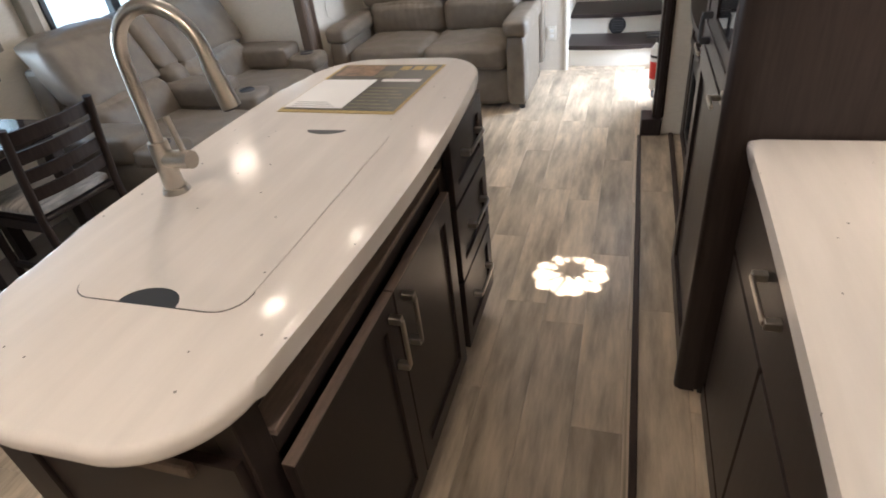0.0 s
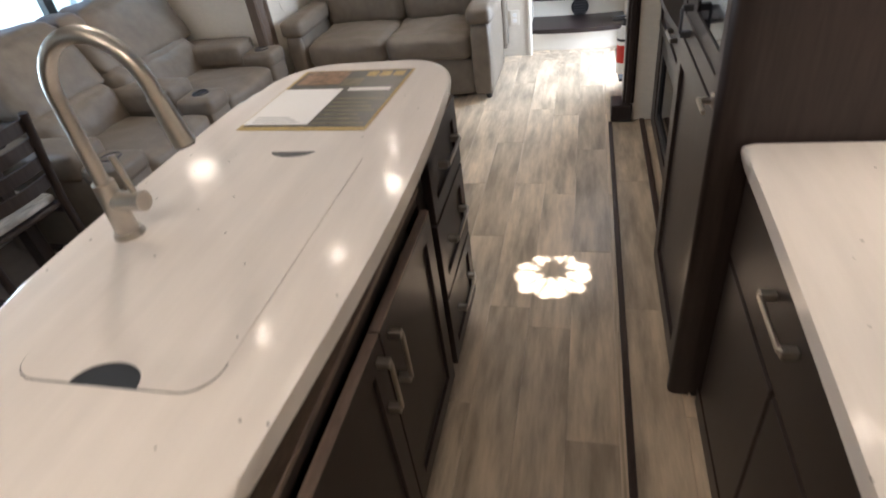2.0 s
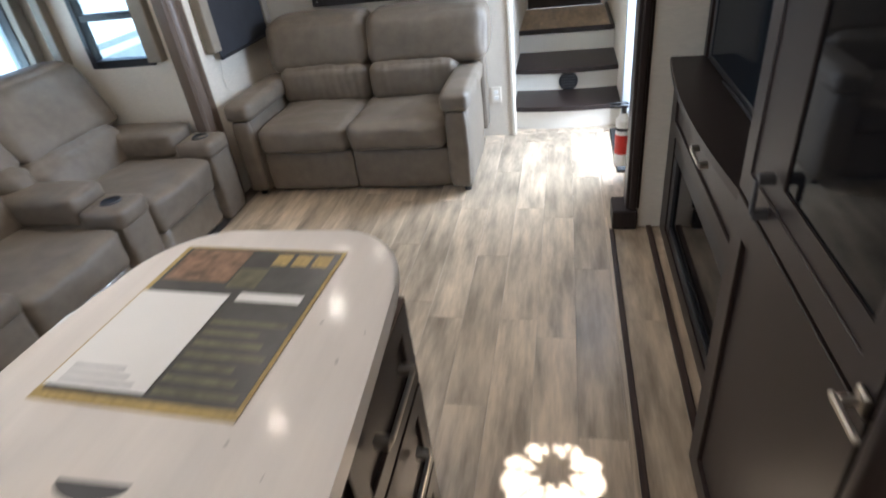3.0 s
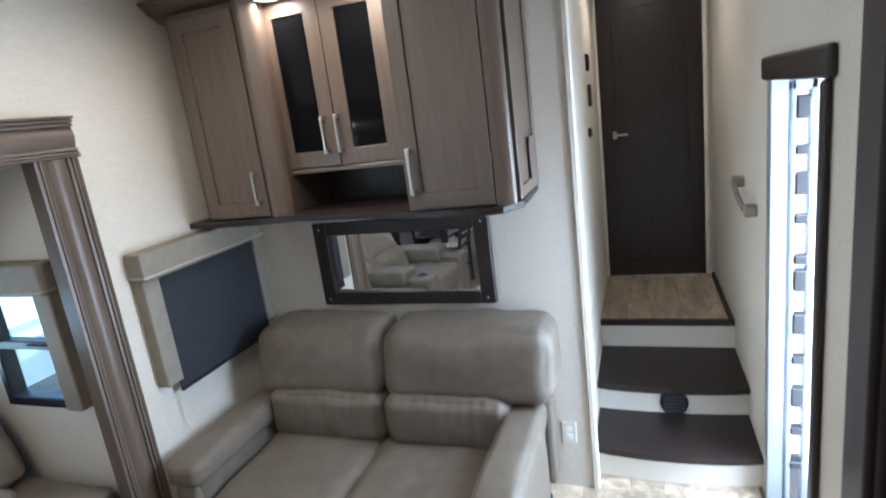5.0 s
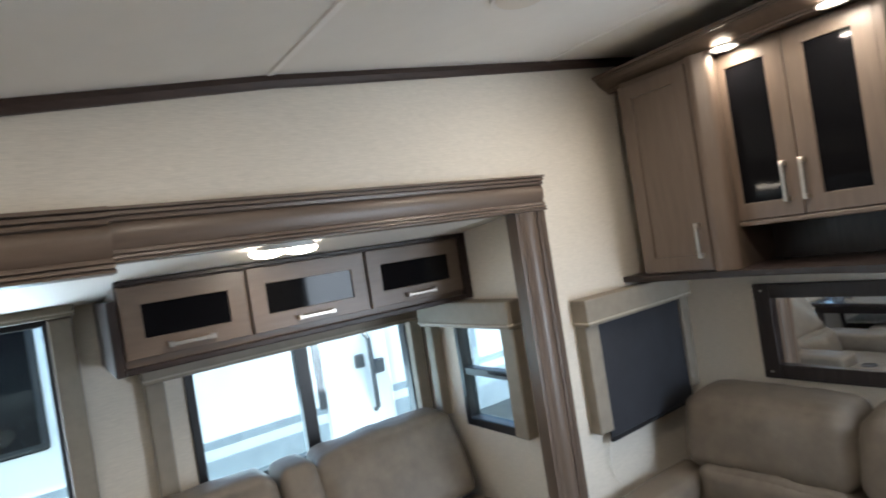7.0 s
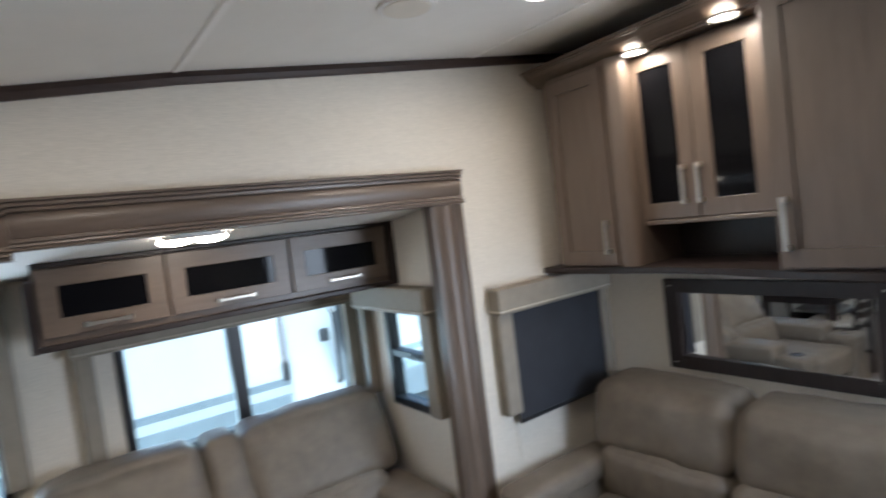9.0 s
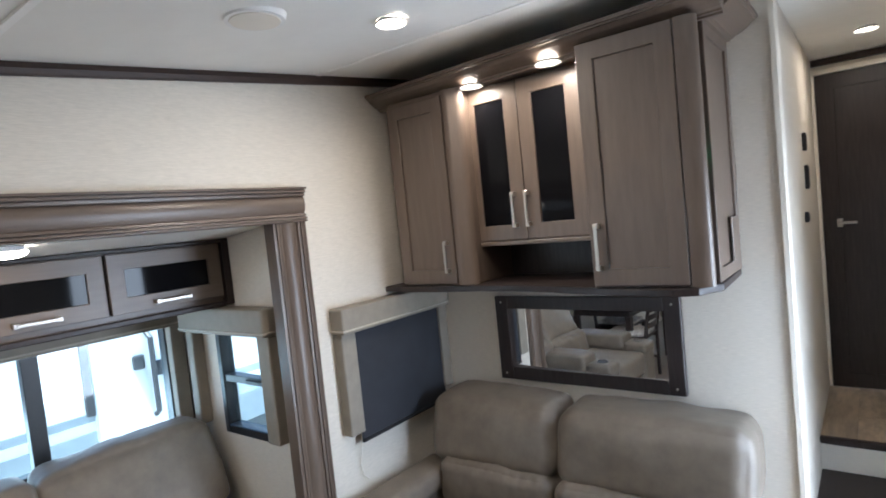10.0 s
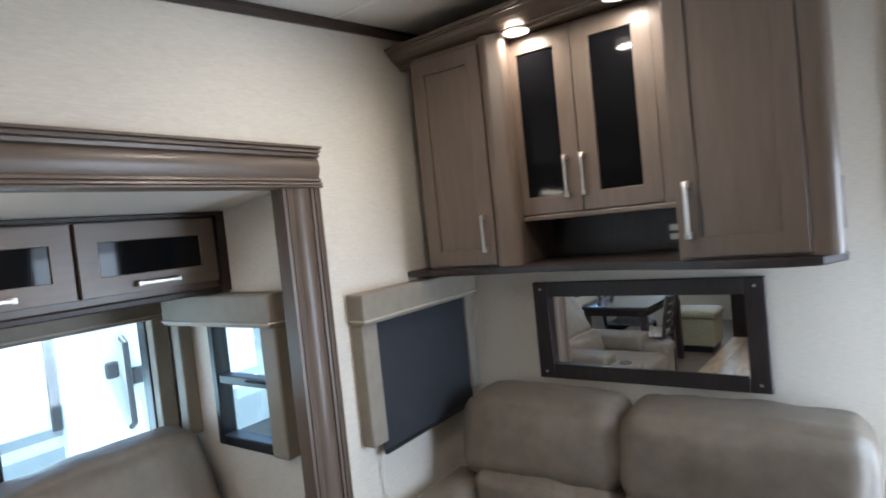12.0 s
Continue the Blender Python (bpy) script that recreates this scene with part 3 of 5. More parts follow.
# entrance with its opened doors
entry = tagged(new("door_2"), "open entrance with a pale metal screen door swung outwards", "door", kind="structure")
part("casing", blocks(((EX - 0.022, 3.60, 1.778), (EX, 4.425, 1.862)), ((EX - 0.022, 3.63, 0.0), (EX, 3.68, 1.778)), bevel=0.012, seg=3), DWOOD, entry, "dark casing with rounded corners")
part("jamb", blocks(((EX, 4.36, 0.0), (EX + 0.06, 4.42, 1.82)), ((EX, 3.68, 0.0), (EX + 0.06, 3.72, 1.82)), ((EX, 3.72, 1.79), (EX + 0.06, 4.36, 1.83)), bevel=0.004), ALU, entry, "pale metal door jamb")
leaf = part("screen_door", blocks(((EX + 0.065, 4.352, 0.0), (EX + 0.085, 4.40, 1.77)), ((EX + 0.125, 4.352, 0.0), (EX + 0.15, 4.40, 1.77)), ((EX + 0.065, 4.352, 1.73), (EX + 0.15, 4.40, 1.77)), bevel=0.006, seg=2), ALU, entry, "edge of the opened metal screen door")
for z in (0.18, 0.34, 0.47, 0.66, 0.79, 0.97, 1.08, 1.24, 1.35, 1.50, 1.63):
    part("hinge_knuckle", block((EX + 0.083, 4.345, z), (EX + 0.127, 4.39, z + 0.035 + 0.05 * (int(z * 100) % 2)), 0.004), DGREY, leaf)
grab = thing("grab_handle", "brown plastic grab handle on the stair wall", "handle", (EX, 4.72, 1.2))
part("grip", tube([(EX - 0.045, 4.93, 1.315), (EX - 0.05, 4.83, 1.295), (EX - 0.05, 4.72, 1.265), (EX - 0.045, 4.63, 1.25)], 0.012, 12), VALANCE, grab, smooth=True)
for y, z in ((4.94, 1.32), (4.62, 1.245)):
    part("mount", block((EX - 0.05, y - 0.028, z - 0.025), (EX, y + 0.028, z + 0.025), 0.008, 2), VALANCE, grab)

# ---- lamps, speaker and roof vent ----
def area(x, y, z, watts, size, colour=(1.0, 0.86, 0.68)):
    la = new("lamp_light", bpy.data.lights.new("lamp_light", "AREA"))
    la.data.energy, la.data.shape, la.data.size, la.data.color = watts, "DISK", size, colour
    la.location = (x, y, z)


def downlight(x, y, z, watts, lit=True):
    t = thing("downlight", "small round recessed ceiling light, lit warm white", "downlight", (x, y, z), "ceiling downlights")
    bm = bmesh.new()
    bmesh.ops.create_cone(bm, cap_ends=False, segments=32, radius1=0.052, radius2=0.040, depth=0.012, matrix=pose(x, y, z - 0.006))
    bmesh.ops.solidify(bm, geom=bm.faces[:], thickness=0.004)
    part("trim_ring", bm, WHITE, t, "white trim ring", True)
    # The lens is domed so that its shape includes the glare around it.
    bm = bmesh.new()
    bmesh.ops.create_uvsphere(bm, u_segments=24, v_segments=10, radius=0.042, matrix=pose(x, y, z - 0.004) @ Matrix.Diagonal((1, 1, 0.26, 1)))
    part("diffuser", bm, LENS, t, "glowing domed diffuser", True)
    area(x, y, z - 0.022, watts, 0.085)


for x, y, w in ((-1.43, 3.33, 1.2), (-1.39, 2.17, 0.55), (-1.38, 1.33, 0.85)):
    downlight(x, y, cz(y) - 0.004, LAMP * w)
# Two unseen fill lamps, added behind the camera to brighten the kitchen floor.
for x, y in ((-0.12, -0.62), (-1.2, -0.75)):
    downlight(x, y, CZ, LAMP * 1.7)
downlight(-0.225, 5.48, 2.50, LAMP * 0.5)
downlight(-1.585, 4.00, 2.338, LAMP * 0.36)
downlight(-1.20, 3.955, 2.338, LAMP * 0.36)
DX, DY, DZ = -2.27, 2.42, slide_z(-2.27)
dome = thing("ceiling_light", "twin-bulb frosted ceiling light in the slide-out", "ceiling light", (DX, DY, DZ))
part("base", rod((DX, DY, DZ), (DX, DY, DZ - 0.016), 0.10, n=32), WHITE, dome, smooth=True)
for dy in (-0.055, 0.055):
    bm = bmesh.new()
    bmesh.ops.create_uvsphere(bm, u_segments=20, v_segments=10, radius=0.055, matrix=pose(DX, DY + dy, DZ - 0.02) @ Matrix.Diagonal((1, 1, 0.32, 1)))
    part("shade", bm, LENS, dome, "glowing frosted shade", True)
area(DX, DY, DZ - 0.05, LAMP * 0.22, 0.16)
sp = thing("ceiling_speaker", "round white ceiling speaker with a fine grille", "speaker", (-1.57, 2.92, cz(2.92)))
part("rim", rod((-1.57, 2.92, cz(2.92) + 0.01), (-1.57, 2.92, cz(2.92) - 0.014), 0.088, 0.082, 36), WHITE, sp, smooth=True)
part("grille", rod((-1.57, 2.92, cz(2.92) - 0.0135), (-1.57, 2.92, cz(2.92) - 0.0165), 0.070, 0.068, 36), CREAM, sp, "pale grey grille", True)
fan = thing("roof_vent", "roof vent with a round fan opening in the ceiling", "vent", (*VENT, CZ))
# Unseen vent; lobed opening and uneven blades are shaped to cast the sun ring.
bm = bmesh.new()
n = 120
inner = []
for k in range(n):
    a = 2 * math.pi * k / n
    r = 0.126 + 0.020 * abs(math.cos(5.5 * a + 0.6)) + 0.010 * math.sin(2 * a + 1.0) + 0.006 * math.sin(7 * a) - 0.010 * math.sin(a)
    inner.append(bm.verts.new((VENT[0] + r * math.cos(a), VENT[1] + r * math.sin(a), CZ + 0.02)))
outer = []
for k in range(n):
    c, s = math.cos(2 * math.pi * k / n), math.sin(2 * math.pi * k / n)
    f = 0.20 / max(abs(c), abs(s))
    outer.append(bm.verts.new((VENT[0] + f * c, VENT[1] + f * s, CZ + 0.02)))
for k in range(n):
    bm.faces.new((inner[k], inner[(k + 1) % n], outer[(k + 1) % n], outer[k]))
bmesh.ops.solidify(bm, geom=bm.faces[:], thickness=0.02)
part("frame", bm, WHITE, fan)
part("hub", prism([(VENT[0] + 0.005 + (0.062 + 0.014 * math.cos(9 * a * math.pi / 36)) * math.cos(a * math.pi / 36), VENT[1] + 0.022 + (0.056 + 0.012 * math.cos(9 * a * math.pi / 36)) * math.sin(a * math.pi / 36)) for a in range(72)], CZ + 0.03, CZ + 0.06), WHITE, fan)
for k in range(9):
    half = 0.0042 + 0.0045 * max(0.0, math.sin(radians(40 * k + 13)))
    part("blade", block((0.04, -half, 0.0), (0.166, half, 0.004)), WHITE, fan, m=pose(*VENT, CZ + 0.045, 0, 0, 40 * k + 13 + 7 * (k % 2)) @ pose(0, 0, 0, 18))
part("guard_ring", tube([(VENT[0] + 0.104 * math.cos(radians(8 * k)), VENT[1] + 0.104 * math.sin(radians(8 * k)), CZ + 0.035) for k in range(4, 24)], 0.004, 6), WHITE, fan)
reg = thing("ceiling_register", "small white slotted air register in the ceiling", "air register", (-0.70, 4.05, cz(4.05)))
part("plate", block((-0.78, 3.98, cz(4.05) - 0.014), (-0.62, 4.12, cz(4.05) + 0.01), 0.002), WHITE, reg)
for k in range(4):
    part("slat", block((-0.765, 4.0 + 0.027 * k, cz(4.05) - 0.018), (-0.635, 4.012 + 0.027 * k, cz(4.05) - 0.013)), DGREY, reg)

# ---- wall cabinets over the loveseat ----
def shelf_outline():
    pts = [(WX, FY - 0.005), (-0.655, FY - 0.005), (-0.645, 3.97), (-0.70, 3.86), (-0.78, 3.835)]
    for k in range(17):
        x = -0.82 - (2.09 - 0.82) * k / 16
        pts.append((x, 3.835 + 0.11 * k / 16 + 0.075 * math.sin(math.pi * k / 16) ** 2))
    return pts + [(WX, 3.955)]


shelf = thing("wall_cabinet_shelf", "curved brown wood bottom shelf, coloured darker for shade, under the wall cabinets", "shelf", (-1.4, FY, 1.45))
# Same wood as the cabinets; the dark material paints its shaded look.
part("board", prism(shelf_outline(), 1.445, 1.472, 0.005, 2), DWOOD, shelf, smooth=False)
crown = thing("cabinet_crown", "brown crown moulding over the wall cabinets with a soffit", "crown moulding", (-1.4, FY, 2.34))
part("soffit", prism([(WX + 0.022, 4.062), (-0.66, 3.95), (-0.66, FY - 0.004), (WX + 0.022, FY - 0.004)], 2.341, 2.385), WOODH, crown)
prof = [(3.955, 2.330), (3.932, 2.330), (3.930, 2.337), (3.920, 2.338), (3.917, 2.344), (3.904, 2.348), (3.886, 2.357), (3.868, 2.369), (3.857, 2.380), (3.854, 2.383), (3.846, 2.384), (3.845, 2.390), (3.836, 2.391), (3.835, 2.404), (3.955, 2.404)]
front = run(prof, "x", WX + 0.001, -0.585)
for v in front.verts:
    if v.co.x < -1.5:
        v.co.y += 0.115
part("front_moulding", front, WOODH, crown)
part("end_moulding", run([(-0.66 + (3.955 - u), v) for u, v in prof], "y", 3.955, FY - 0.004), WOODH, crown, smooth=True)

cab_l = thing("wall_cabinet", "narrow brown shaker wall cabinet beside the side wall", "cabinet", (-1.9, FY, 1.47), "wall cabinets")
part("body", block((-2.06, 3.99, 1.473), (-1.66, FY - 0.003, 2.340)), WOOD, cab_l)
part("stile", run([(-1.735, 3.99), (-1.732, 3.972), (-1.715, 3.962), (-1.695, 3.966), (-1.682, 3.975), (-1.664, 3.978), (-1.646, 3.990), (-1.642, 4.01), (-1.66, 4.02)], "z", 1.473, 2.338), WOOD, cab_l, "rounded corner post", True)
d = part("door", shaker(0.318, 0.835, 0.062), WOOD, cab_l, m=pose(-2.055, 3.966, 1.482))
part("handle", pull(0.125), STEEL, d, "brushed nickel handle", m=pose(-1.772, 3.966, 1.603))

cab_m = thing("wall_cabinet", "brown wall cabinet with two smoked glass doors over a niche", "cabinet", (-1.4, FY, 1.65), "wall cabinets")
part("body", block((-1.658, 4.098, 1.642), (-1.062, FY - 0.003, 2.340)), WOOD, cab_m)
# Darker wood here puts the niche's shade into the colour.
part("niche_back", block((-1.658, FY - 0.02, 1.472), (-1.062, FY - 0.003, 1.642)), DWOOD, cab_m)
part("rail", block((-1.66, 4.070, 1.632), (-1.062, 4.10, 1.650), 0.003), WOOD, cab_m)
for x, hx in ((-1.700, 0.233), (-1.415, 0.013)):
    m = pose(x, 4.075, 1.655)
    d = part("door", shaker(0.281, 0.675, 0.066, panel=False), WOOD, cab_m, m=m)
    part("glass", block((0.063, 0.008, 0.063), (0.218, 0.012, 0.612)), SMOKED, d, "smoked glass pane", m=m)
    part("handle", pull(0.135), STEEL, d, "brushed nickel handle", m=pose(x + hx, 4.075, 1.785))
part("filler", block((-1.134, 4.078, 1.652), (-1.062, 4.098, 2.335)), WOOD, cab_m)

cab_r = thing("wall_cabinet", "large brown shaker wall cabinet with a tall end panel", "cabinet", (-0.87, FY, 1.47), "wall cabinets")
part("body", block((-1.060, 3.885, 1.473), (-0.715, FY - 0.003, 2.340)), WOOD, cab_r)
d = part("door", shaker(0.327, 0.855, 0.060), WOOD, cab_r, m=pose(-1.052, 3.862, 1.482))
part("handle", pull(0.15), STEEL, d, "brushed nickel handle", m=pose(-1.022, 3.862, 1.622))
part("stile", run([(-0.722, 3.885), (-0.722, 3.868), (-0.690, 3.866), (-0.664, 3.874), (-0.652, 3.890), (-0.655, 3.905), (-0.70, 3.91)], "z", 1.473, 2.340), WOOD, cab_r, "rounded corner post", True)
# Black block stands in for the shade inside the gap.
part("recess", block((-0.714, 3.91, 1.475), (-0.70, 4.341, 2.340)), BLACK, cab_r, "black filler painting the shade of the gap behind the end panel")
d = part("end_panel", shaker(0.385, 0.860, 0.045, 0.02), WOOD, cab_r, m=pose(-0.650, 3.952, 1.475, 0, 0, 90))
part("end_lock", block((-0.650, 4.17, 1.52), (-0.644, 4.29, 1.68), 0.002), WOOD, d)
led = part("indicator_light", block((-0.70, 3.925, 1.885), (-0.690, 3.945, 1.915)), GREEN, cab_r, "small green indicator light")
niche = thing("power_outlet", "black outlet with pale inserts in the cabinet niche", "outlet", (-1.17, FY - 0.02, 1.54))
part("plate", block((-1.205, FY - 0.026, 1.50), (-1.135, FY - 0.019, 1.58), 0.003), BLACK, niche)
for z in (1.523, 1.557):
    part("socket", block((-1.185, FY - 0.029, z - 0.011), (-1.15, FY - 0.025, z + 0.011), 0.003), PALE, niche)
out = thing("wall_outlet", "cream wall outlet low on the front wall", "outlet", (-0.61, FY, 0.29))
part("plate", block((-0.645, FY - 0.006, 0.235), (-0.575, FY, 0.345), 0.003), CREAM, out)
for z in (0.27, 0.31):
    part("socket", block((-0.625, FY - 0.009, z - 0.013), (-0.595, FY - 0.005, z + 0.013), 0.003), WHITE, out)
mir = thing("wall_mirror", "wide wall mirror in a flat dark wood frame", "mirror", (-1.33, FY, 0.95))
mx0, mx1, mz0, mz1 = -1.775, -0.885, 0.945, 1.362
part("frame", blocks(((mx0, FY - 0.029, mz0), (mx0 + 0.07, FY - 0.001, mz1)), ((mx1 - 0.07, FY - 0.029, mz0), (mx1, FY - 0.001, mz1)), ((mx0 + 0.07, FY - 0.029, mz0), (mx1 - 0.07, FY - 0.001, mz0 + 0.062)), ((mx0 + 0.07, FY - 0.029, mz1 - 0.062), (mx1 - 0.07, FY - 0.001, mz1)), bevel=0.003), DWOOD, mir)
part("mirror_glass", block((-0.385, -0.0015, mz0 + 0.05), (0.385, 0.0015, mz1 - 0.05)), MIRROR, mir, m=pose((mx0 + mx1) / 2, FY - 0.0145, 0, 0, 0, -1.75))
for x in (mx0 + 0.035, mx1 - 0.035):
    for z in (mz0 + 0.03, mz1 - 0.03):
        part("screw", rod((x, FY - 0.032, z), (x, FY - 0.027, z), 0.005, n=10), STEEL, mir)
rem = thing("control_panel", "black remote holders and switch on the stair wall", "controls", (-0.505, 5.3, 1.8))
for y, z, h in ((5.30, 1.93, 0.09), (5.33, 1.74, 0.12), (5.2, 1.58, 0.05)):
    part("holder", block((-0.505, y - 0.022, z), (-0.487, y + 0.022, z + h), 0.004), BLACK, rem)
    part("buttons", block((-0.487, y - 0.014, z + 0.012), (-0.485, y + 0.014, z + h - 0.012)), DGREY, rem)

# ---- overhead cabinets of the slide-out ----
def overhead(y0, y1, label):
    t = thing("overhead_cabinet", label, "cabinet", (SX, y0, 1.53), "overhead cabinets in the slide-out")
    part("body", run([(SX, 1.508), (-2.60, 1.508), (-2.60, 1.776), (SX, 1.728)], "y", y0, y1), WOODH, t)
    w = y1 - y0 - 0.012
    m = pose(-2.578, y0 + 0.006, 1.533, 0, 0, 90)
    d = part("door", shaker(w, 0.235, 0.062, panel=False), WOODH, t, m=m)
    part("glass", block((0.06, 0.008, 0.06), (w - 0.06, 0.012, 0.175)), SMOKED, d, "smoked glass pane", m=m)
    part("handle", pull(0.13, False), STEEL, d, "brushed nickel handle", m=m @ pose(w / 2, 0, 0.028))


overhead(1.965, 2.375, "brown overhead cabinet with a smoked glass flap door")
overhead(2.375, 2.86, "brown overhead cabinet with a smoked glass flap door")
overhead(2.86, 3.345, "brown overhead cabinet with a smoked glass flap door")
tr = thing("overhead_cabinet_trim", "dark wood trim around the overhead cabinets", "trim", (SX, 2.6, 1.52))
part("end_filler", block((-2.60, 3.345, 1.49), (-2.565, SY - 0.002, 1.79)), DWOOD, tr)
part("end_filler", block((SX, 1.935, 1.485), (-2.575, 1.965, 1.73), 0.004), DWOOD, tr)
part("bottom_rail", block((-2.60, 1.965, 1.487), (-2.57, 3.345, 1.509), 0.004), DWOOD, tr)
part("top_rail", block((-2.60, 1.965, 1.772), (-2.566, 3.345, 1.789), 0.003), DWOOD, tr)

# ---- loveseat ----
sofa = thing("loveseat", "taupe leather two-seat sofa with padded arms against the wall", "sofa", (-1.37, 3.9, 0))
part("base", block((-2.05, 3.53, 0.035), (-0.70, 4.25, 0.27), 0.01, 2), LEATHER, sofa)
for a, b, s in ((-1.945, -1.385, 1), (-1.375, -0.805, 2)):
    part("front_panel", pillow((a, 3.50, 0.03), (b, 3.56, 0.275), 0.018, 0.006, 0.003, 8, s), LEATHER, sofa, smooth=True)
    part("seat_cushion", pillow((a, 3.455, 0.275), (b, 4.06, 0.440), 0.045, 0.016, 0.011, 24, s + 2), LEATHER, sofa, smooth=True)
    part("piping", tube([(a + 0.05 + (b - a - 0.1) * k / 12, 3.447, 0.305) for k in range(13)], 0.003, 6), STITCH, sofa)
for a, b, s in ((-2.02, -1.360, 1), (-1.350, -0.615, 2)):
    part("back_cushion", pillow((a, 3.970, 0.615), (b, 4.26, 0.926), 0.068, 0.020, 0.0075, 30, s + 5, (1, 0.065), (0, 1, 0.0012, 110)), LEATHER, sofa, smooth=True)
    part("lumbar_cushion", pillow((max(a, -1.95) + 0.004, 3.935, 0.42), (min(b, -0.79) - 0.004, 4.2, 0.650), 0.050, 0.020, 0.006, 46, s + 8, None, (0, 1, 0.0032, 125)), LEATHER, sofa, smooth=True)
for a, b, s in ((-2.085, -1.945, 3), (-0.805, -0.665, 4)):
    part("arm_panel", pillow((a + 0.005, 3.47, 0.03), (b - 0.005, 4.12, 0.53), 0.025, 0.004, 0.003, 10, s), LEATHER, sofa, smooth=True)
    part("arm_pad", pillow((a - 0.012, 3.44, 0.49), (b + 0.012, 4.10, 0.60), 0.034, 0.008, 0.006, 16, s + 3), LEATHER, sofa, smooth=True)
    part("arm_front", pillow((a + 0.012, 3.445, 0.05), (b - 0.012, 3.49, 0.49), 0.02, 0.004, 0.003, 8, s + 1), LEATHER, sofa, smooth=True)
part("back_frame", block((-2.0, 4.20, 0.1), (-0.66, 4.335, 0.86), 0.02, 2), LEATHER, sofa)
for x in (-2.03, -0.71):
    for y in (3.52, 4.2):
        part("leg", rod((x, y, 0.0), (x, y, 0.04), 0.02, 0.024, 12), BLACK, sofa)

# ---- theatre recliners ----
theatre = thing("reclining_sofa", "taupe leather two-seat reclining sofa with cup holders", "sofa", (-2.5, 2.48, 0))


def recliner(y0, y1, seed, side):
    t = theatre
    part("base", block((-2.95, y0, 0.03), (-2.13, y1, 0.24), 0.01), LEATHER, t)
    part("footrest", pillow((-2.16, y0 + 0.006, 0.045), (-2.065, y1 - 0.006, 0.27), 0.030, 0.010, 0.006, 14, seed), FILM, t, "footrest under glossy protective film", smooth=True)
    part("seat_cushion", pillow((-2.68, y0 + 0.003, 0.24), (-2.045, y1 - 0.003, 0.43), 0.04, 0.014, 0.008, 16, seed + 1), LEATHER, t, smooth=True)
    part("lumbar_cushion", pillow((-2.82, y0 + 0.01, 0.38), (-2.54, y1 + side * 0.5, 0.62), 0.060, 0.020, 0.011, 30, seed + 2, (0, -0.06), (1, 0, 0.0022, 120)), LEATHER, t, smooth=True)
    part("back_cushion", pillow((-2.85, y0 + 0.035, 0.60), (-2.63, y1 + side, 0.945), 0.055, 0.018, 0.008, 26, seed + 3, (0, -0.17), (1, 0, 0.0012, 110)), LEATHER, t, smooth=True)
    part("back_frame", block((-3.0, y0 + 0.03, 0.1), (-2.86, y1 + 0.04, 0.82), 0.03, 2), LEATHER, t)
    part("toe_rail", block((-2.10, y0 + 0.01, 0.004), (-2.075, y1 - 0.01, 0.045)), BLACK, t)


recliner(2.585, 3.125, 1, 0.19)
recliner(1.835, 2.375, 5, 0.065)


def console_arm(y0, y1, seed, back):
    t = theatre
    part("side_panel", pillow((-2.90, y0, 0.02), (-2.045, y1, 0.45), 0.025, 0.004, 0.003, 10, seed), LEATHER, t, smooth=True)
    part("arm_pad", pillow((-2.74, y0 - 0.008, 0.42), (-2.25, y1 + 0.008, 0.56), 0.026, 0.008, 0.006, 10, seed + 1), LEATHER, t, smooth=True)
    part("cup_tray", pillow((-2.25, y0 - 0.002, 0.40), (-2.035, y1 + 0.002, 0.495), 0.028, 0.004, 0.002, 8, seed + 2), LEATHER, t, smooth=True)
    yc = (y0 + y1) / 2
    bm = bmesh.new()
    bmesh.ops.create_cone(bm, cap_ends=False, segments=32, radius1=0.050, radius2=0.043, depth=0.012, matrix=pose(-2.14, yc, 0.499))
    bmesh.ops.solidify(bm, geom=bm.faces[:], thickness=0.004)
    part("cup_holder_rim", bm, DGREY, t, "dark cup holder ring", True)
    part("cup_holder", rod((-2.14, yc, 0.46), (-2.14, yc, 0.4985), 0.044, n=28), BLACK, t, "black cup holder well", True)
    if back:
        part("back_strip", pillow((-2.85, y0 + 0.075, 0.63), (-2.64, y1 + 0.032, 0.94), 0.036, 0.010, 0.006, 10, seed + 3, (0, -0.16)), LEATHER, t, smooth=True)
        part("lower_strip", pillow((-2.83, y0 + 0.06, 0.50), (-2.57, y1 + 0.01, 0.65), 0.05, 0.012, 0.006, 8, seed + 4, (0, -0.03)), LEATHER, t, smooth=True)


console_arm(3.13, 3.335, 11, False)
console_arm(2.38, 2.58, 21, True)
console_arm(1.63, 1.83, 31, False)

# ---- kitchen island ----
ICZ = 0.93
isl = thing("kitchen_island", "dark wood kitchen island with a white solid-surface top", "kitchen island", (-0.74, 0.74, 0))
n = 18
left = [(-1.02 - 0.035 * math.sin(math.pi * (0.3 + 1.0 * k / n) / 1.55), 1.33 - 1.05 * k / n) for k in range(1, n)]
right = [(-0.447 + 0.028 * math.sin(math.pi * k / n), 0.10 + 1.2 * k / n) for k in range(1, n)]


def corner(cx, cy, rx, ry, a0, a1, m=12):
    return [(cx + rx * math.cos(radians(a0 + (a1 - a0) * k / m)), cy + ry * math.sin(radians(a0 + (a1 - a0) * k / m))) for k in range(m + 1)]


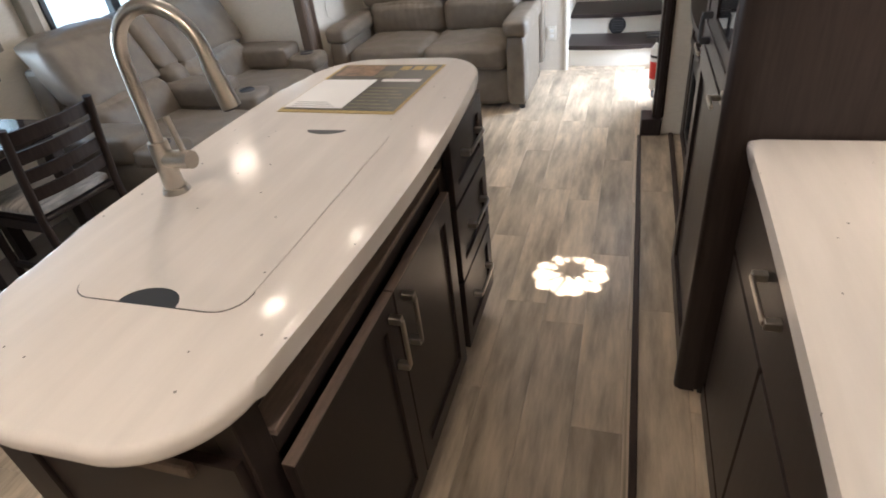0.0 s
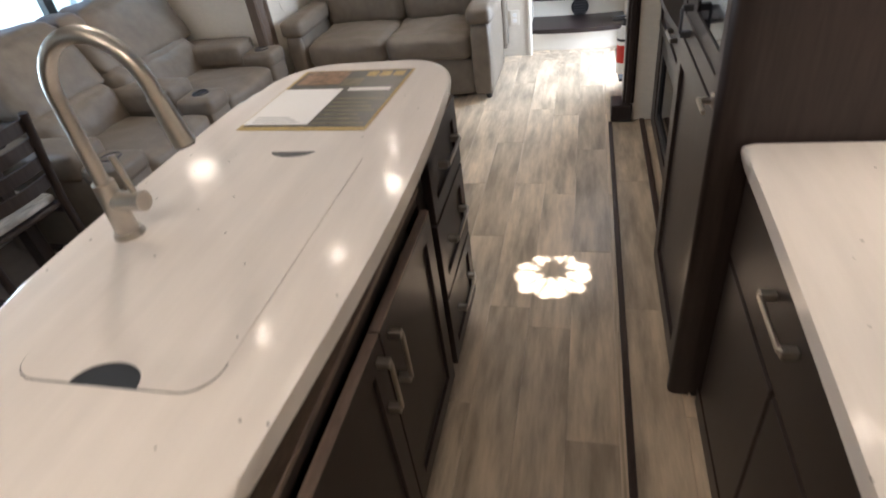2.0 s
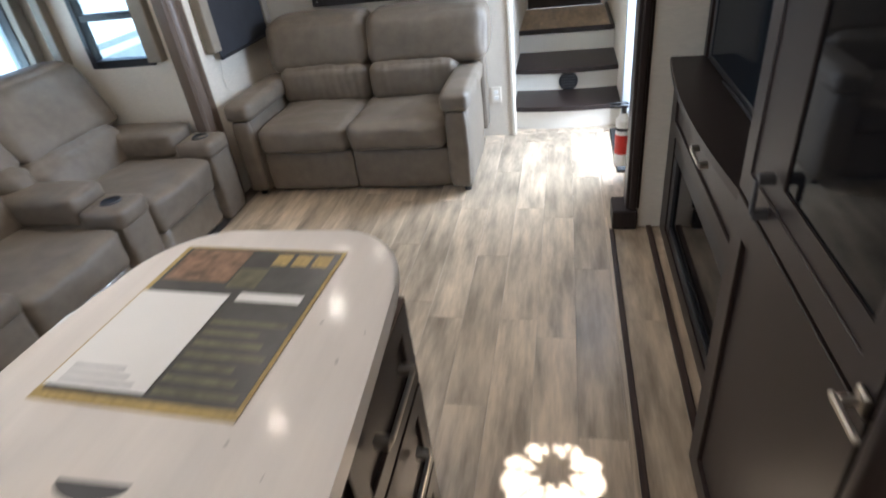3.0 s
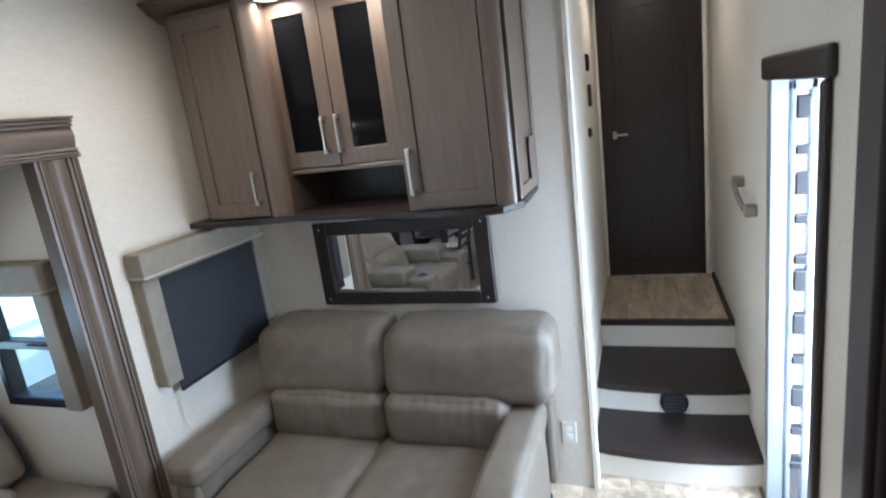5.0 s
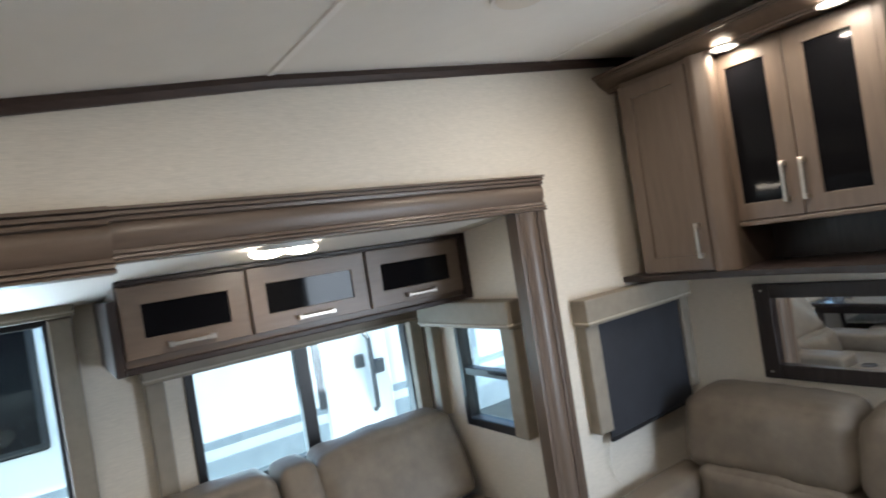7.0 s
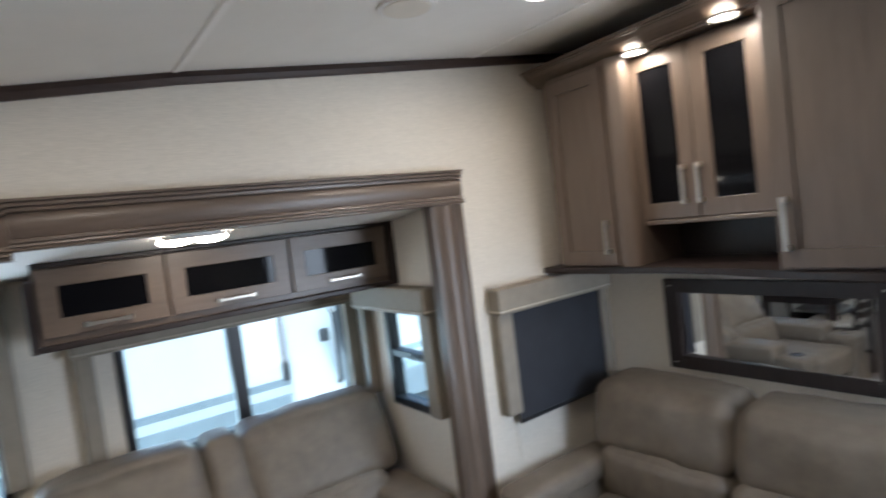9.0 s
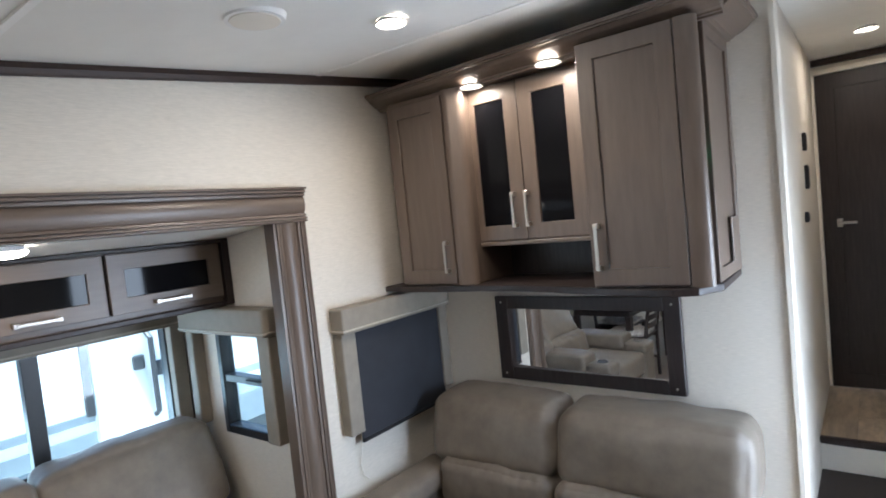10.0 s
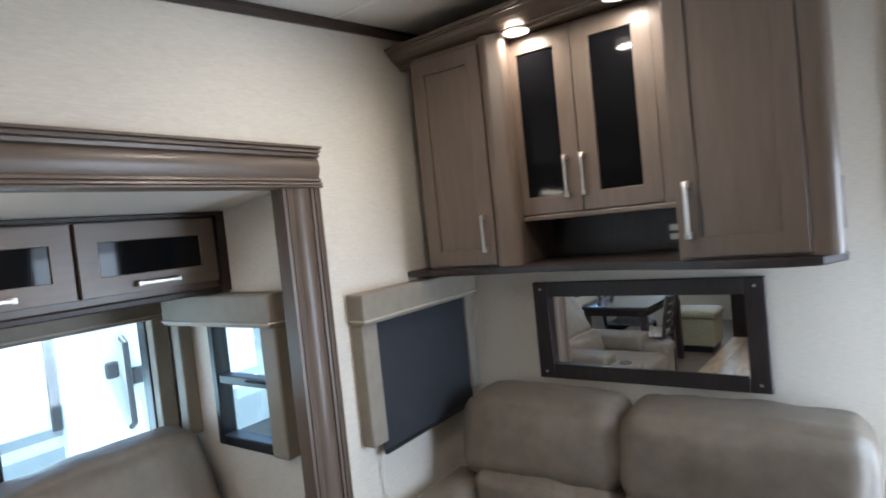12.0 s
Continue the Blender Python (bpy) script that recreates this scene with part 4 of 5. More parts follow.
top_outline = corner(-0.72, 0.27, 0.31, 0.318, 180, 270) + corner(-0.60, 0.102, 0.153, 0.148, 274, 360) + right + corner(-0.62, 1.31, 0.172, 0.21, 0, 90) + corner(-0.84, 1.31, 0.19, 0.21, 90, 180) + left
part("countertop", prism(top_outline, ICZ - 0.036, ICZ, 0.013, 4), SOLID, isl, "white speckled solid-surface top", True)
XF = -0.478
part("body", block((-1.0, 0.06, 0.09), (-0.522, 1.40, ICZ - 0.036)), DWOOD, isl)
for a, b in ((0.06, 0.115), (0.96, 1.0), (1.37, 1.40)):
    part("face_stile", block((-0.522, a, 0.09), (-0.48, b, ICZ - 0.036), 0.002), DWOOD, isl)
part("bottom_rail", block((-0.522, 0.115, 0.09), (-0.48, 0.96, 0.13), 0.002), DWOOD, isl)
part("toe_kick", block((-0.94, 0.12, 0.0), (-0.545, 1.34, 0.09)), BLACK, isl)
ends = part("end_panel", shaker(0.50, 0.70, 0.075, 0.02), DWOOD, isl, m=pose(-0.99, 0.042, 0.10))
part("end_rail", block((-0.94, 0.030, 0.775), (-0.56, 0.044, 0.80), 0.003), EDGE, isl, "lighter edge of the open end shelf")
part("sink_rail", block((-0.522, 0.115, 0.785), (-0.470, 0.96, 0.800), 0.002), EDGE, isl, "pale edge of the tilted tray front")
part("sink_rail", block((-0.500, 0.115, 0.745), (-0.480, 0.96, 0.785), 0.002), DWOOD, isl)
for y0, y1, hy in ((0.105, 0.525, 0.49), (0.530, 0.955, 0.57)):
    m = pose(-0.452, y0, 0.12, 0, 0, 90)
    d = part("door", shaker(y1 - y0, 0.61, 0.058, 0.022), DWOOD, isl, m=m)
    # Paler strip on the door's top edge.
    part("door_edge", block((-0.474, y0, 0.7302), (-0.452, y1, 0.7335)), EDGE, d, "pale strip along the top edge")
    part("handle", pull(0.13), STEEL, d, "brushed nickel handle", m=pose(-0.452, hy, 0.625, 0, 0, 90))
for z0, z1 in ((0.655, 0.865), (0.395, 0.645), (0.12, 0.385)):
    m = pose(-0.452, 1.005, z0, 0, 0, 90)
    d = part("drawer", shaker(0.36, z1 - z0, 0.05, 0.022), DWOOD, isl, m=m)
    part("handle", pull(0.16, False), STEEL, d, "brushed nickel handle", m=pose(-0.452, 1.185, (z0 + z1) / 2 + 0.02, 0, 0, 90))
# Pale strip paints the highlight along the top drawer's edge.
part("drawer_edge", block((-0.474, 1.005, 0.8652), (-0.452, 1.365, 0.870)), EDGE, isl, "pale strip along the top edge")

# sink cover with two finger notches
sink = thing("sink_opening", "dark sink opening under a fitted cover", "sink", (-0.71, 0.55, ICZ))
# No hole is cut: thin dark sheets paint the joint and shaded openings.
part("gap", prism(rounded(-0.8840, 0.2030, -0.5500, 0.262, (0.0495, 0.0495, 0.002, 0.002), 6), ICZ + 0.0002, ICZ + 0.0006), BLACK, sink, "black sheet for the dark joint and the shade in the finger opening")
part("far_gap", block((-0.80, 0.862, ICZ + 0.0002), (-0.67, 0.8965, ICZ + 0.0006)), DGREY, sink, "grey sheet painting the shade in the far finger opening")
cover = thing("sink_cover", "white solid-surface sink cover with two finger notches", "sink cover", (-0.71, 0.55, ICZ))
pts = rounded(-0.8825, 0.205, -0.5515, 0.897, (0.048,) * 4, 6)
near = [(-0.715 + 0.056 * math.cos(radians(180 - 15 * k)), 0.205 + 0.042 * math.sin(radians(15 * k))) for k in range(13)]
far = [(-0.735 + 0.056 * math.cos(radians(15 * k)), 0.897 - 0.030 * math.sin(radians(15 * k))) for k in range(13)]
part("board", prism(pts[:7] + near + pts[7:21] + far + pts[21:], ICZ + 0.0006, ICZ + 0.0016), SOLID, cover)

fau = thing("kitchen_faucet", "brushed nickel gooseneck faucet with a side lever", "faucet", (-0.935, 0.56, ICZ))
bx, by = -0.935, 0.56
part("base", rod((bx, by, ICZ), (bx, by, ICZ + 0.012), 0.030, 0.026, 28), STEEL, fau, smooth=True)
part("body", rod((bx, by, ICZ + 0.01), (bx, by, ICZ + 0.115), 0.022, 0.020, 28), STEEL, fau, smooth=True)
arc = [(bx, by, ICZ + 0.11), (bx, by, ICZ + 0.20), (bx, by, ICZ + 0.275)] + [(bx + 0.095 - 0.095 * math.cos(radians(a)), by, ICZ + 0.275 + 0.098 * math.sin(radians(a))) for a in range(10, 171, 10)] + [(bx + 0.192, by, ICZ + 0.262)]
part("spout", tube(arc, 0.0135, 20), STEEL, fau, smooth=True)
part("spray_head", rod((bx + 0.191, by, ICZ + 0.272), (bx + 0.209, by, ICZ + 0.188), 0.0155, 0.019, 24), STEEL, fau, smooth=True)
part("nozzle", rod((bx + 0.2088, by, ICZ + 0.189), (bx + 0.2096, by, ICZ + 0.185), 0.016, n=24), DGREY, fau)
hub = part("lever_hub", rod((bx + 0.010, by, ICZ + 0.075), (bx + 0.075, by - 0.004, ICZ + 0.078), 0.019, n=24), STEEL, fau, smooth=True)
part("lever", rod((bx + 0.058, by, ICZ + 0.09), (bx + 0.040, by + 0.008, ICZ + 0.165), 0.006, 0.0065, 12), STEEL, hub, smooth=True)

mat_m = pose(-0.763, 1.222, ICZ + 0.0008, 0, 0, -3) @ Matrix.Diagonal((0.94, 0.94, 1, 1))
pm = thing("brochure", "dark printed brochure with a gold border on the island", "brochure", (-0.766, 1.209, ICZ))
part("backing", block((-0.192, -0.225, 0), (0.192, 0.225, 0.0012)), GOLD, pm, "gold woven border", m=mat_m)
part("printed_page", block((-0.180, -0.205, 0.0012), (0.184, 0.218, 0.0018)), MATB, pm, m=mat_m)
part("photo", block((-0.172, 0.10, 0.0018), (-0.02, 0.212, 0.0022)), PHOTO, pm, m=mat_m)
part("photo", block((-0.015, 0.085, 0.0018), (0.05, 0.150, 0.0022)), GREENP, pm, m=mat_m)
for k in range(3):
    part("badge", block((0.045 + 0.045 * k, 0.165, 0.0018), (0.08 + 0.045 * k, 0.205, 0.0022)), GOLD, pm, m=mat_m)
part("headline", block((0.03, 0.045, 0.0018), (0.165, 0.070, 0.0022)), PAPER, pm, m=mat_m)
for k in range(7):
    part("text_line", block((0.02, -0.19 + 0.028 * k, 0.0018), (0.172 - 0.02 * (k % 3), -0.178 + 0.028 * k, 0.0022)), GREENP, pm, m=mat_m)
sheet = thing("paper_sheet", "white printed sheet lying on the brochure", "paper", (-0.85, 1.15, ICZ))
part("page", block((-0.186, -0.195, 0.0026), (0.012, 0.06, 0.0032)), PAPER, sheet, m=mat_m)
for k in range(3):
    part("text_line", block((-0.165, -0.185 + 0.016 * k, 0.0032), (-0.02 - 0.02 * k, -0.178 + 0.016 * k, 0.0034)), INK, sheet, m=mat_m)

# ---- kitchen counter, pantry and fireplace cabinet ----
RZ = 0.868
ct = thing("kitchen_counter", "white solid-surface counter with a rounded front edge", "countertop", (0.5, 0.0, RZ))
edge = [(0.252 - 0.05 * (k / 24) ** 1.5, 1.02 - 1.3 * k / 24) for k in range(25)]
part("slab", prism([(0.82, 1.03), (0.28, 1.03)] + edge + [(0.20, -1.6), (0.82, -1.6)], RZ - 0.036, RZ, 0.012, 3), SOLID, ct, smooth=True)
bc = thing("base_cabinet", "dark wood base cabinet with a wide drawer", "cabinet", (0.55, 0.3, 0))
part("body", block((0.285, -1.6, 0.02), (0.82, 1.028, RZ - 0.037)), DWOOD, bc)
part("baseboard", block((0.268, -1.6, 0.0), (0.286, 1.028, 0.07), 0.003), DWOOD, bc)
d = part("drawer", block((0.262, 0.18, 0.60), (0.284, 0.98, RZ - 0.05), 0.004), DWOOD, bc)
part("handle", pull(0.14, False), STEEL, d, "brushed nickel handle", m=pose(0.262, 0.60, 0.742, 0, 0, -90))
for a, b in ((0.18, 0.575), (0.585, 0.98)):
    part("door", block((0.264, a, 0.10), (0.284, b, 0.585), 0.004), DWOOD, bc)
hob = thing("cooktop", "glass cooktop edge with a chrome corner on the counter", "cooktop", (0.5, -0.1, RZ))
part("plate", block((0.36, -0.72, RZ), (0.78, -0.055, RZ + 0.010), 0.004), SMOKED, hob)
part("chrome_rim", blocks(((0.352, -0.73, RZ), (0.36, -0.047, RZ + 0.014)), ((0.36, -0.055, RZ), (0.78, -0.047, RZ + 0.014)), bevel=0.002), STEEL, hob)
st = thing("sticker", "small yellow sticker on the counter", "sticker", (0.34, -0.02, RZ))
part("label_film", block((0.325, -0.03, RZ), (0.36, 0.0, RZ + 0.0008)), GOLD, st)

pan = thing("pantry", "tall dark wood pantry with panel doors and a dark glass pane", "pantry", (0.5, 1.38, 0))
part("body", block((0.222, 1.035, 0.03), (0.82, 1.715, CZ - 0.002)), DWOOD, pan)
part("corner_post", run([(0.245, 1.026), (0.204, 1.028), (0.190, 1.038), (0.188, 1.055), (0.196, 1.070), (0.222, 1.078), (0.245, 1.078)], "z", 0.03, CZ - 0.004), DWOOD, pan, "rounded dark corner post", True)
part("plinth", block((0.26, 1.05, 0.0), (0.81, 1.70, 0.03)), BLACK, pan)
m = pose(0.2, 1.70, 0.05, 0, 0, -90)
d = part("door", shaker(0.615, 0.86, 0.075, 0.022, 0.012), DWOOD, pan, m=m)
lat = part("latch_handle", blocks(((-0.055, -0.012, -0.022), (-0.015, 0.0, 0.022)), ((-0.042, -0.045, -0.010), (-0.028, -0.01, 0.010)), ((-0.05, -0.055, -0.008), (0.055, -0.042, 0.008)), bevel=0.004), STEEL, d, "brushed nickel lever latch", m=pose(0.2, 1.075, 0.935, 0, 0, -90) @ Matrix.Scale(0.7, 4))
m = pose(0.2, 1.70, 0.92, 0, 0, -90)
d = part("upper_door", shaker(0.615, 1.46, 0.055, 0.022, panel=False), DWOOD, pan, m=m)
part("glass", block((0.215, 0.008, 0.10), (0.56, 0.012, 1.37)), SMOKED, d, "dark glass pane", m=m)
part("panel", block((0.054, 0.004, 0.054), (0.215, 0.016, 1.406)), DWOOD, d, m=m)
part("panel", block((0.215, 0.004, 0.054), (0.561, 0.016, 0.10)), DWOOD, d, m=m)
part("handle", pull(0.07), DGREY, d, "dark small handle", m=pose(0.2, 1.52, 0.99, 0, 0, -90))

con = thing("fireplace_cabinet", "dark wood media cabinet with a drawer over a fireplace", "media cabinet", (0.5, 2.4, 0))
top = [(0.82, 3.075), (0.275, 3.075)] + [(0.272 - 0.045 * math.sin(math.pi * k / 16), 3.075 - (3.075 - 1.72) * k / 16) for k in range(17)] + [(0.82, 1.72)]
part("top_board", prism(top, 0.790, 0.818, 0.006, 2), DWOOD, con)
part("body", blocks(((0.30, 1.72, 0.52), (0.82, 3.075, 0.790)), ((0.30, 1.72, 0.0), (0.36, 1.86, 0.52)), ((0.30, 2.94, 0.0), (0.36, 3.075, 0.52)), ((0.30, 1.86, 0.0), (0.82, 2.94, 0.07))), DWOOD, con)
d = part("drawer", shaker(1.02, 0.20, 0.045), DWOOD, con, m=pose(0.278, 2.91, 0.575, 0, 0, -90))
for y in (2.34,):
    part("handle", pull(0.13, False), STEEL, d, "brushed nickel handle", m=pose(0.278, y, 0.70, 0, 0, -90))
ins = part("fireplace_insert", blocks(((0.305, 1.86, 0.44), (0.33, 2.94, 0.52)), ((0.305, 1.86, 0.07), (0.33, 1.93, 0.44)), ((0.305, 2.87, 0.07), (0.33, 2.94, 0.44)), ((0.305, 1.93, 0.07), (0.33, 2.87, 0.12)), bevel=0.004), BLACK, con, "black fireplace surround")
part("glass", block((0.318, 1.93, 0.12), (0.323, 2.87, 0.44)), SMOKED, ins, "dark reflecting fireplace glass")
for k in range(5):
    part("log", rod((0.42, 2.05 + 0.17 * k, 0.14), (0.46, 2.17 + 0.17 * k, 0.17), 0.03, 0.025, 10), WOOD, ins)
tv = thing("television", "large black flat television above the media cabinet", "television", (0.5, 2.55, 0.82))
part("screen", block((0.402, 1.98, 0.85), (0.409, 2.95, 1.42)), SCREEN, tv, "dark glossy screen")
part("bezel", blocks(((0.398, 1.95, 0.825), (0.44, 1.98, 1.45)), ((0.398, 2.95, 0.825), (0.44, 2.985, 1.45)), ((0.398, 1.98, 0.825), (0.44, 2.95, 0.85)), ((0.398, 1.98, 1.42), (0.44, 2.95, 1.45)), bevel=0.003), BLACK, tv, "black bezel")
part("back_panel", block((0.409, 1.97, 0.84), (0.44, 2.96, 1.43)), BLACK, tv)
part("stand", block((0.39, 2.3, 0.818), (0.47, 2.7, 0.83), 0.003), BLACK, tv)
tn = thing("television_niche", "dark wood niche around the television", "niche", (0.6, 2.4, 0.82))
part("back_board", block((0.62, 1.716, 0.82), (0.64, 3.078, 1.6)), DWOOD, tn)
part("side_board", block((0.40, 3.04, 0.82), (0.62, 3.078, 1.6)), DWOOD, tn)
part("top_cabinet", block((0.28, 1.716, 1.6), (0.64, 3.078, 2.235), 0.003), DWOOD, tn)

ext = thing("fire_extinguisher", "small white fire extinguisher with a red label by the entrance", "fire extinguisher", (0.155, 3.60, 0.08))
ex, ey = 0.155, 3.60
part("bracket", block((ex + 0.03, ey - 0.02, 0.12), (EX + 0.001, ey + 0.02, 0.42), 0.003), BLACK, ext)
part("cylinder", rod((ex, ey, 0.10), (ex, ey, 0.36), 0.040, n=28), WHITE, ext, smooth=True)
part("shoulder", rod((ex, ey, 0.359), (ex, ey, 0.395), 0.040, 0.016, 28), WHITE, ext, smooth=True)
part("label_band", rod((ex, ey, 0.17), (ex, ey, 0.28), 0.0405, n=28), RED, ext, "red instruction label", True)
part("strap", rod((ex, ey, 0.305), (ex, ey, 0.32), 0.042, n=28), BLACK, ext, "black strap", True)
part("valve", rod((ex, ey, 0.39), (ex, ey, 0.425), 0.013, n=14), DGREY, ext)
part("lever", blocks(((ex - 0.075, ey - 0.010, 0.425), (ex + 0.02, ey + 0.010, 0.435)), ((ex - 0.08, ey - 0.010, 0.445), (ex + 0.02, ey + 0.010, 0.453)), bevel=0.003), BLACK, ext, "black squeeze lever")

# ---- dining set ----
tbl = thing("dining_table", "dark polished dining table beside the window", "table", (-2.52, 0.88, 0))
part("tabletop", block((-3.00, 0.30, 0.695), (-2.30, 1.45, 0.73), 0.008, 2), GLOSSY, tbl, "polished dark tabletop")
for lo, hi in (((-2.95, 0.36, 0.63), (-2.35, 0.38, 0.695)), ((-2.95, 1.37, 0.63), (-2.35, 1.39, 0.695)), ((-2.95, 0.38, 0.63), (-2.93, 1.37, 0.695)), ((-2.37, 0.38, 0.63), (-2.35, 1.37, 0.695))):
    part("apron", block(lo, hi), DWOOD, tbl)
for x in (-2.96, -2.40):
    for y in (0.35, 1.34):
        part("leg", block((x, y, 0), (x + 0.06, y + 0.06, 0.63), 0.004), DWOOD, tbl)


def dining_chair():
    """A ladder-back chair at the origin, facing -x."""
    t = thing("dining_chair", "dark wood ladder-back dining chair with a plaid seat cushion", "chair", (0, 0, 0), "dining chairs")
    for s in (-1, 1):
        part("back_post", tube([(0.19, 0.185 * s, 0.0), (0.19, 0.185 * s, 0.46), (0.215, 0.185 * s, 0.64), (0.250, 0.185 * s, 0.835)], 0.018, 8), DWOOD, t, smooth=True)
        part("front_leg", rod((-0.19, 0.185 * s, 0.0), (-0.19, 0.185 * s, 0.44), 0.015, 0.02, 10), DWOOD, t)
        part("side_rail", block((-0.18, 0.185 * s - 0.01, 0.395), (0.18, 0.185 * s + 0.01, 0.44)), DWOOD, t)
        part("stretcher", block((-0.18, 0.185 * s - 0.008, 0.17), (0.18, 0.185 * s + 0.008, 0.195)), DWOOD, t)
    for k in range(4):
        z = 0.53 + 0.078 * k
        x = 0.195 + (z - 0.55) * 0.14
        bm = bmesh.new()
        rows = []
        for i in range(9):
            u = i / 8 * 2 - 1
            xx = x + 0.028 * (1 - u * u)
            rows.append([bm.verts.new((xx + dx, 0.18 * u, z + dz)) for dx, dz in ((-0.007, 0), (0.007, 0), (0.013, 0.052), (0.0, 0.052))])
        for a, b in zip(rows, rows[1:]):
            for q in range(4):
                bm.faces.new((a[q], a[(q + 1) % 4], b[(q + 1) % 4], b[q]))
        bm.faces.new(rows[0]), bm.faces.new(rows[-1])
        part("back_slat", bm, DWOOD, t)
    part("seat", block((-0.21, -0.18, 0.43), (0.19, 0.18, 0.452), 0.006), DWOOD, t)
    part("seat_cushion", pillow((-0.205, -0.175, 0.452), (0.175, 0.175, 0.492), 0.018, 0.008, 0.002, 8), PLAID, t, "pale plaid seat cushion", smooth=True)
    return t


chair = dining_chair()
chair.matrix_basis = pose(-2.39, 1.28, 0, 0, 0, -5)
copy_thing(chair, pose(-2.72, 0.80, 0, 0, 0, 178))

hutch = thing("rear_cabinet", "tall dark wood cabinet standing out from the rear wall", "cabinet", (-1.65, -1.2, 0))
part("body", block((-2.08, RY + 0.005, 0.0), (-1.24, -0.72, CZ - 0.01)), DWOOD, hutch)
for k in range(2):
    part("door", shaker(0.40, 2.02, 0.06), DWOOD, hutch, m=pose(-1.67 + 0.42 * k, -0.70, 0.08, 0, 0, 180))
for x in (-2.90, -2.24):
    cur = thing("curtain", "pale pleated curtain beside the rear window", "curtain", (x, RY + 0.05, 0.8), "rear curtains")
    wave = [(x + 0.011 * k, RY + 0.04 + 0.018 * math.sin(k * 1.9)) for k in range(12)]
    part("panel", prism(wave + [(a, b + 0.006) for a, b in reversed(wave)], 0.75, 1.75), CURTAIN, cur)
ott = thing("storage_chest", "olive-beige upholstered storage chest on a dark plinth", "storage chest", (-2.30, -0.1, 0))
part("cushion", pillow((-2.53, -0.33, 0.37), (-2.07, 0.13, 0.45), 0.03, 0.01, 0.003, 8), OLIVE, ott, smooth=True)
part("base", block((-2.51, -0.31, 0.07), (-2.09, 0.11, 0.37), 0.01), OLIVE, ott)
part("plinth", block((-2.48, -0.28, 0.0), (-2.12, 0.08, 0.07)), BLACK, ott)
up = thing("upper_cabinet", "dark wood upper cabinet over the kitchen counter", "cabinet", (0.66, 0.6, 1.5))
part("body", block((0.50, 0.10, 1.47), (0.82, 1.028, 2.25)), DWOOD, up)
downlight(0.585, 0.76, 1.468, LAMP * 0.32)

# ---- outside ----
tagged(part("ground", block((-300, -300, -1.0), (300, 300, -0.9)), CONCRETE), "pale gravel sales lot around the trailer", "ground", kind="structure")


